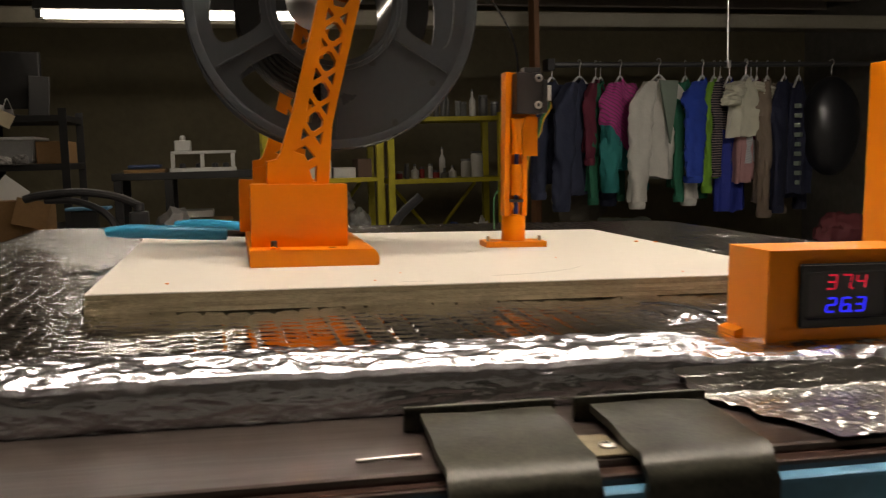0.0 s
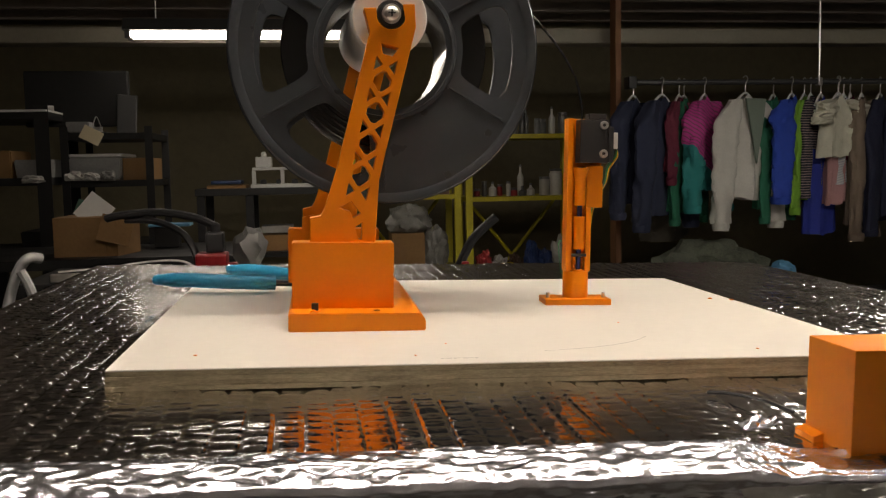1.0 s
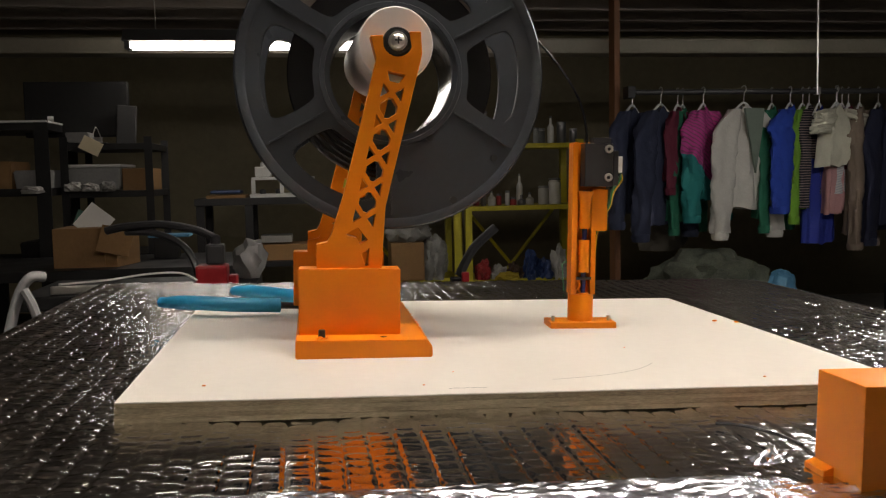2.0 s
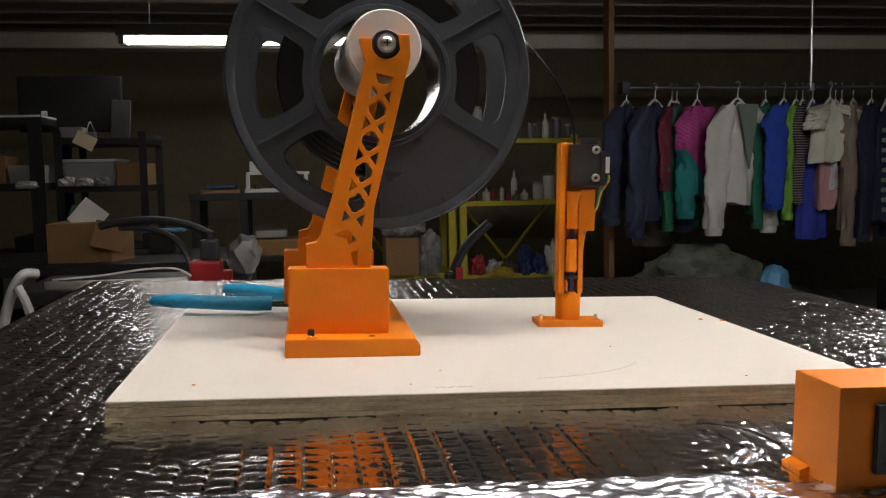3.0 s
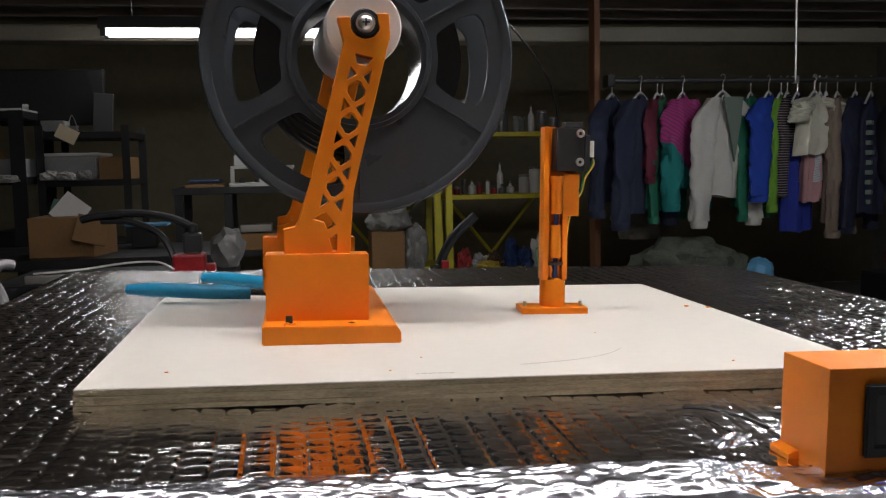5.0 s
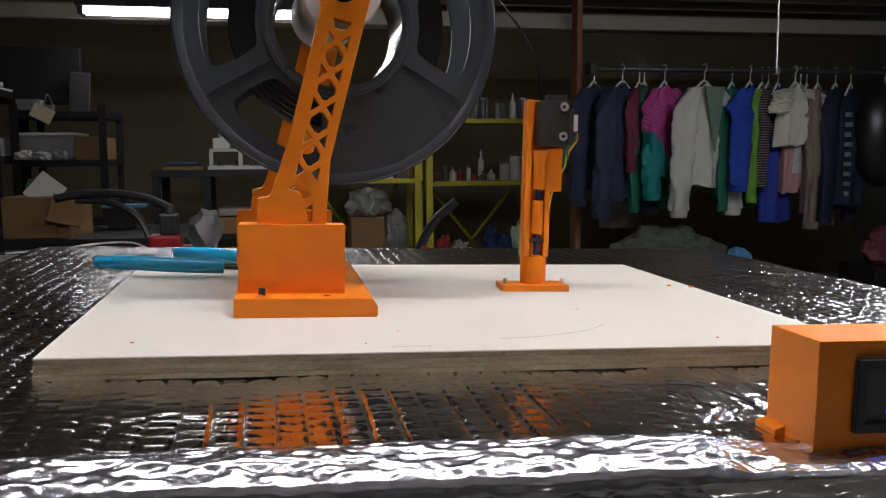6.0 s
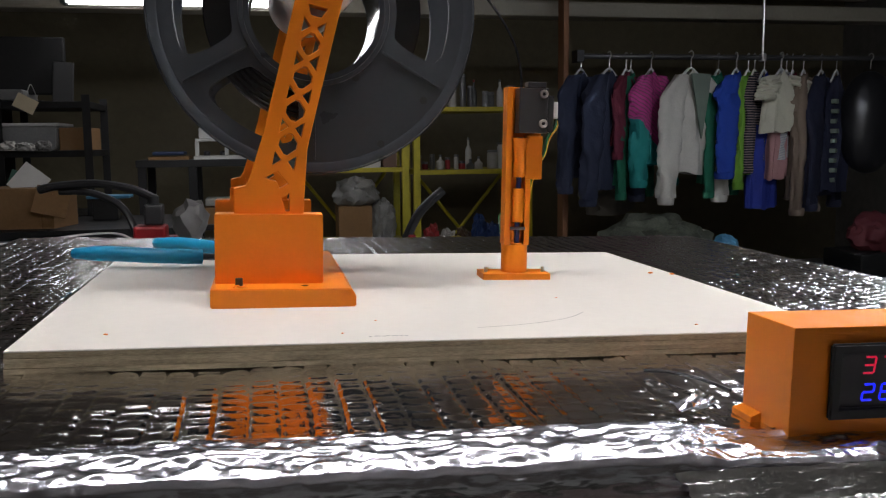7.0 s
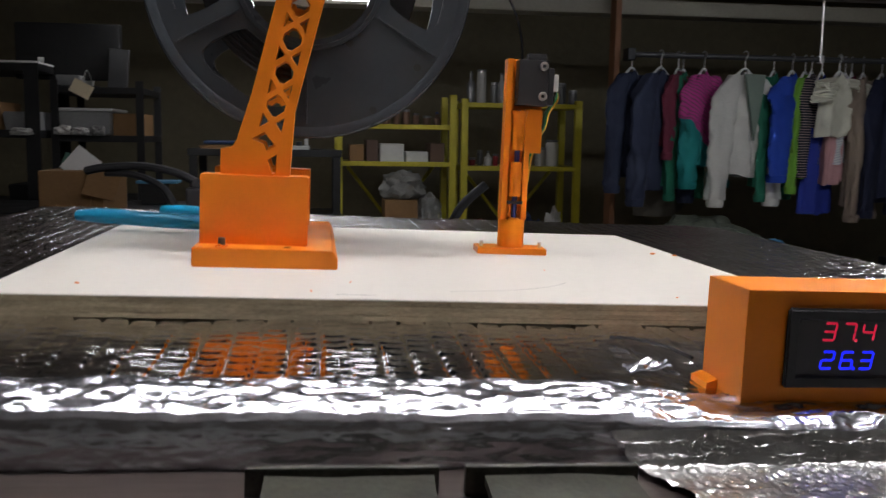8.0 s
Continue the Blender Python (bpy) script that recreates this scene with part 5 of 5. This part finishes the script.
def garment(x, width, length, turn, mat, label, seed, sleeves=True, sleeve_mat=None, short=False, drop=0.0, forward=0.0, category="jacket", thick=0.036, reach=1.0, inset=None):
    """A garment on a hanger: a draped, folded body and two hanging sleeves. width and length in metres."""
    a = far(x, 3.8, 0.487)
    root = thing("hung_" + category, (a.x, a.y + forward, RZ), label, category, "clothes on the rail", pose(0, 0, 0, 0, 0, turn), bench=False)
    part("hanger", pipe(B(), [(-0.26 * width, 0, -0.128), (-0.14 * width, 0, -0.098), (0.0, 0, -0.065), (0.14 * width, 0, -0.098), (0.26 * width, 0, -0.128)], 0.006, 6), HANGER, root, smooth=True)
    part("hook", pipe(B(), [(0, 0, -0.06), (0.003, 0, -0.02), (0.015, 0, 0.0), (0.012, 0, 0.016), (0.0, 0, 0.0205), (-0.014, 0, 0.012)], 0.003, 6), STEEL, root, smooth=True)
    bm = B()
    rows, cols = 30, 48
    grid = []
    for j in range(rows + 1):
        v = j / rows
        z = -0.072 - drop - length * v
        w = width * (0.13 + 0.27 * min(1, v / 0.22) ** 0.85) * (1 + 0.34 * v)
        th = 0.018 + 0.030 * min(1, v * 2.4)
        ring = []
        for i in range(cols):
            t = 6.28318 * i / cols
            lean = 1.2 * bumpy(seed, v, 0, 1.5)
            pleat = math.sin(7 * t + seed * 3 + lean) * 0.30 + math.sin(13 * t + seed * 5 + 2 * lean) * 0.16
            fold = 1 + min(1, 0.15 + v * 1.6) * pleat + 0.25 * bumpy(math.cos(t) + seed, math.sin(t), v * 3.0, 2.6)
            hem = 0.022 * bumpy(math.cos(t) * 2, seed, 0, 1.5) if j == rows else 0
            ring.append(bm.verts.new((w * math.cos(t) * (1 + 0.07 * bumpy(seed, v, t, 3)), th * math.sin(t) * fold, z + hem - 0.05 * abs(math.cos(t)) * max(0, 1 - v * 6))))
        grid.append(ring)
    for ra_, rb_ in zip(grid, grid[1:]):
        for i in range(cols):
            bm.faces.new((ra_[i], ra_[(i + 1) % cols], rb_[(i + 1) % cols], rb_[i]))
    bm.faces.new(grid[0]), bm.faces.new(grid[-1][::-1])
    bmesh.ops.recalc_face_normals(bm, faces=bm.faces[:])
    part("body", bm, mat, root, smooth=True)
    if inset:
        part("lining", plate(B(), [(-0.062, -0.098), (0.062, -0.098), (0.050, -0.20), (0.010, -0.42), (-0.030, -0.24)], [], -0.080, -0.068), inset, root, "sage green lining")
    if sleeves:
        for s in (-1, 1):
            bm = B()
            sl = (length * 0.40 if short else length * 1.02) * reach
            top = -0.100 - drop
            rings, n, m = [], 26, 22
            for j in range(n + 1):
                v = j / n
                # the sleeve leaves the shoulder sideways, then hangs against the body
                out = width * (0.20 + 0.18 * min(1, v * 5) + 0.12 * v) + 0.014 * bumpy(seed, s * 3.1, v * 2, 1.6)
                c = Vector((s * out, -0.012 - 0.020 * min(1, v * 2), top - sl * v))
                wide = thick * (0.55 + 0.75 * min(1, v * 6)) * (1.15 - (0.0 if short else 0.40) * v)
                deep_ = thick * (0.45 + 0.25 * min(1, v * 6)) * (1.1 - 0.25 * v)
                ring = []
                for i in range(m):
                    t = 6.28318 * i / m
                    crush = 1 + 0.20 * math.sin(3 * t + seed * 2 + 4 * bumpy(seed, v * 3, s, 1.5)) + 0.22 * bumpy(math.cos(t) * 0.8 + seed, math.sin(t) * 0.8, v * 7, 2.2) + 0.10 * bumpy(seed, t, v * 16, 1.9)
                    ring.append(bm.verts.new(c + Vector((wide * math.cos(t) * crush, deep_ * math.sin(t) * crush, 0.006 * bumpy(t, seed, v, 3)))))
                rings.append(ring)
            for ra_, rb_ in zip(rings, rings[1:]):
                for i in range(m):
                    bm.faces.new((ra_[i], ra_[(i + 1) % m], rb_[(i + 1) % m], rb_[i]))
            bm.faces.new(rings[0]), bm.faces.new(rings[-1][::-1])
            bmesh.ops.recalc_face_normals(bm, faces=bm.faces[:])
            part("sleeve", bm, sleeve_mat or mat, root, smooth=True)
            if not short:
                e = c
                part("cuff", lathe(B(), [(wide * 0.80, 0.004), (wide * 0.86, -0.012), (wide * 0.76, -0.034)], e, seg=16), sleeve_mat or mat, root, smooth=True)
    return root


NAVY = cloth("navy_denim", (0.020, 0.026, 0.055))
MAROON = cloth("maroon_cloth", (0.12, 0.012, 0.03))
PINKTEAL = cloth("pink_teal_nylon", (0.42, 0.035, 0.21), stripe=((0.16, 0.05, 0.10), 17.0, -35, 0.80), hem=((0.008, 0.18, 0.17), -0.37))
IVORY = cloth("ivory_fleece", (0.52, 0.50, 0.45))
SAGE = cloth("sage_lining", (0.16, 0.20, 0.16))
GREEN = cloth("deep_green", (0.01, 0.13, 0.07))
BLUE = cloth("royal_blue", (0.012, 0.05, 0.34))
LIME = cloth("lime_cloth", (0.15, 0.34, 0.03))
STRIPED = cloth("dark_striped_knit", (0.012, 0.012, 0.02), stripe=((0.24, 0.18, 0.17), 24.0, 0, 0.76))
COBALT = cloth("cobalt_cloth", (0.015, 0.03, 0.25))
CREAMC = cloth("cream_cotton", (0.55, 0.53, 0.42))
ROSE = cloth("rose_cloth", (0.42, 0.22, 0.22))
PATTERN = cloth("pale_pattern", (0.48, 0.48, 0.48), stripe=((0.30, 0.33, 0.38), 26.0, 20, 0.7))
TAN = cloth("tan_suede", (0.20, 0.15, 0.11))
INK = cloth("ink_navy", (0.010, 0.013, 0.035))
garment(1.190, 0.40, 0.54, 40, NAVY, "dark navy denim jacket on a hanger", 0.3, thick=0.050)
garment(1.300, 0.44, 0.60, 35, NAVY, "faded navy denim work jacket on a hanger", 1.3, forward=-0.05, thick=0.056)
garment(1.392, 0.30, 0.38, 42, MAROON, "dark maroon shirt on a hanger", 2.2)
garment(1.425, 0.34, 0.58, 42, GREEN, "deep green long shirt on a hanger", 5.0, forward=0.03)
garment(1.492, 0.29, 0.48, 32, PINKTEAL, "pink and teal nylon jacket on a hanger", 3.4, forward=-0.04, thick=0.056, reach=1.08)
garment(1.645, 0.36, 0.52, 16, IVORY, "ivory fleece jacket with sage lining, hanging open", 4.4, forward=-0.11, thick=0.052, reach=1.16, inset=SAGE)
garment(1.820, 0.34, 0.58, 40, GREEN, "deep green shirt on a hanger", 5.5)
garment(1.882, 0.36, 0.42, 36, BLUE, "royal blue jacket with puffed sleeves on a hanger", 6.1, forward=-0.05, thick=0.062, reach=1.15)
garment(1.963, 0.34, 0.54, 38, LIME, "lime green shirt on a hanger", 7.3)
garment(1.988, 0.30, 0.46, 40, STRIPED, "dark striped knit top on a hanger", 8.8, forward=-0.01)
garment(2.040, 0.28, 0.72, 32, COBALT, "long cobalt blue garment on a hanger", 9.9, sleeves=False, category="dress")
garment(2.082, 0.30, 0.32, 22, CREAMC, "cream short-sleeved shirt on a hanger", 10.2, short=True, forward=-0.08, category="shirt", thick=0.05)
garment(2.110, 0.22, 0.56, 38, ROSE, "dusty rose top hanging below a cream shirt", 11.7, sleeves=False, forward=-0.02, category="tunic")
garment(2.148, 0.26, 0.46, 40, PATTERN, "pale patterned blouse on a hanger", 12.6, sleeves=False, category="blouse")
garment(2.178, 0.22, 0.34, 45, MAROON, "faded red shirt on a hanger", 12.9, sleeves=False, category="shirt")
garment(2.232, 0.32, 0.68, 42, TAN, "tan suede coat on a hanger", 13.1, category="coat", thick=0.05)
garment(2.320, 0.36, 0.66, 36, INK, "ink navy coat on a hanger", 14.2, category="coat", thick=0.05)
dress = garment(2.395, 0.30, 0.64, 36, INK, "ink navy long dress on a hanger", 15.8, sleeves=False, category="dress")
for k in range(9):
    part("pale_patch", box(B(), -0.118, -0.096 + 0.006 * (k % 3), -0.050 - 0.006 * (k % 2), -0.020, -0.66 + 0.052 * k, -0.636 + 0.052 * k, 0.004), SAGE, dress, "pale patch down the side")
lump("camouflage_cloth", 1.52, -0.40, 3.6, 0.28, 0.16, 0.16, material("camouflage", (0.10, 0.11, 0.08), 0.9, vary=0.7, scale=16), "heap of mottled grey-green cloth on a chest", "cloth heap", 4.4, 0.35)
lump("blue_bucket_cloth", 1.83, -0.43, 3.62, 0.09, 0.08, 0.12, BLUEPAINT, "dull blue bag on a chest", "bag", 6.4, 0.2)
lump("beige_bag", 1.42, -0.2, 3.95, 0.14, 0.1, 0.16, material("beige_cloth", (0.22, 0.20, 0.16), 0.9), "dim beige bundle behind the clothes", "bag", 8.1, 0.25)
c0 = far(1.15, 3.55, -0.40)
solo("storage_chest", box(B(), c0.x, c0.x + 1.1, c0.y, c0.y + 0.7, FLOOR, c0.z - 0.0005, 0.008), RACK, "low dark storage chest under the clothes", "chest")
lump("red_bag", 2.52, -0.32, 3.5, 0.16, 0.12, 0.12, material("dark_red_cloth", (0.12, 0.02, 0.025), 0.7), "dark red bag on a stool", "bag", 5.1, 0.25)
s0 = far(2.52, 3.5, -0.32)
solo("low_stool", box(B(), s0.x - 0.2, s0.x + 0.25, s0.y - 0.02, s0.y + 0.3, FLOOR, s0.z + 0.001, 0.01), RACK, "low dark square stool on the floor", "stool")

# dark glossy bag added at the end of the rail for a soft highlight
gb = far(2.535, 3.74, 0.47)
bagt = thing("highlight_bag", (gb.x, gb.y + 0.02, RZ), "dark glossy bag added to catch a soft highlight", "garment bag", "clothes on the rail", bench=False)
bm = B()
bmesh.ops.create_uvsphere(bm, u_segments=32, v_segments=24, radius=1.0)
for v in bm.verts:
    n = 1 + 0.05 * bumpy(v.co.x, v.co.y, v.co.z, 3)
    v.co = (v.co.x * 0.17 * n, v.co.y * 0.12 * n, -0.345 + v.co.z * 0.275)
part("bag", bm, material("dark_gloss_plastic", (0.014, 0.014, 0.016), 0.33, vary=0.2), bagt, smooth=True)
part("hook", pipe(B(), [(0, 0, -0.061), (0.003, 0, -0.02), (0.015, 0, 0.0), (0.012, 0, 0.016), (0.0, 0, 0.0205), (-0.014, 0, 0.012)], 0.003, 6), STEEL, bagt, smooth=True)
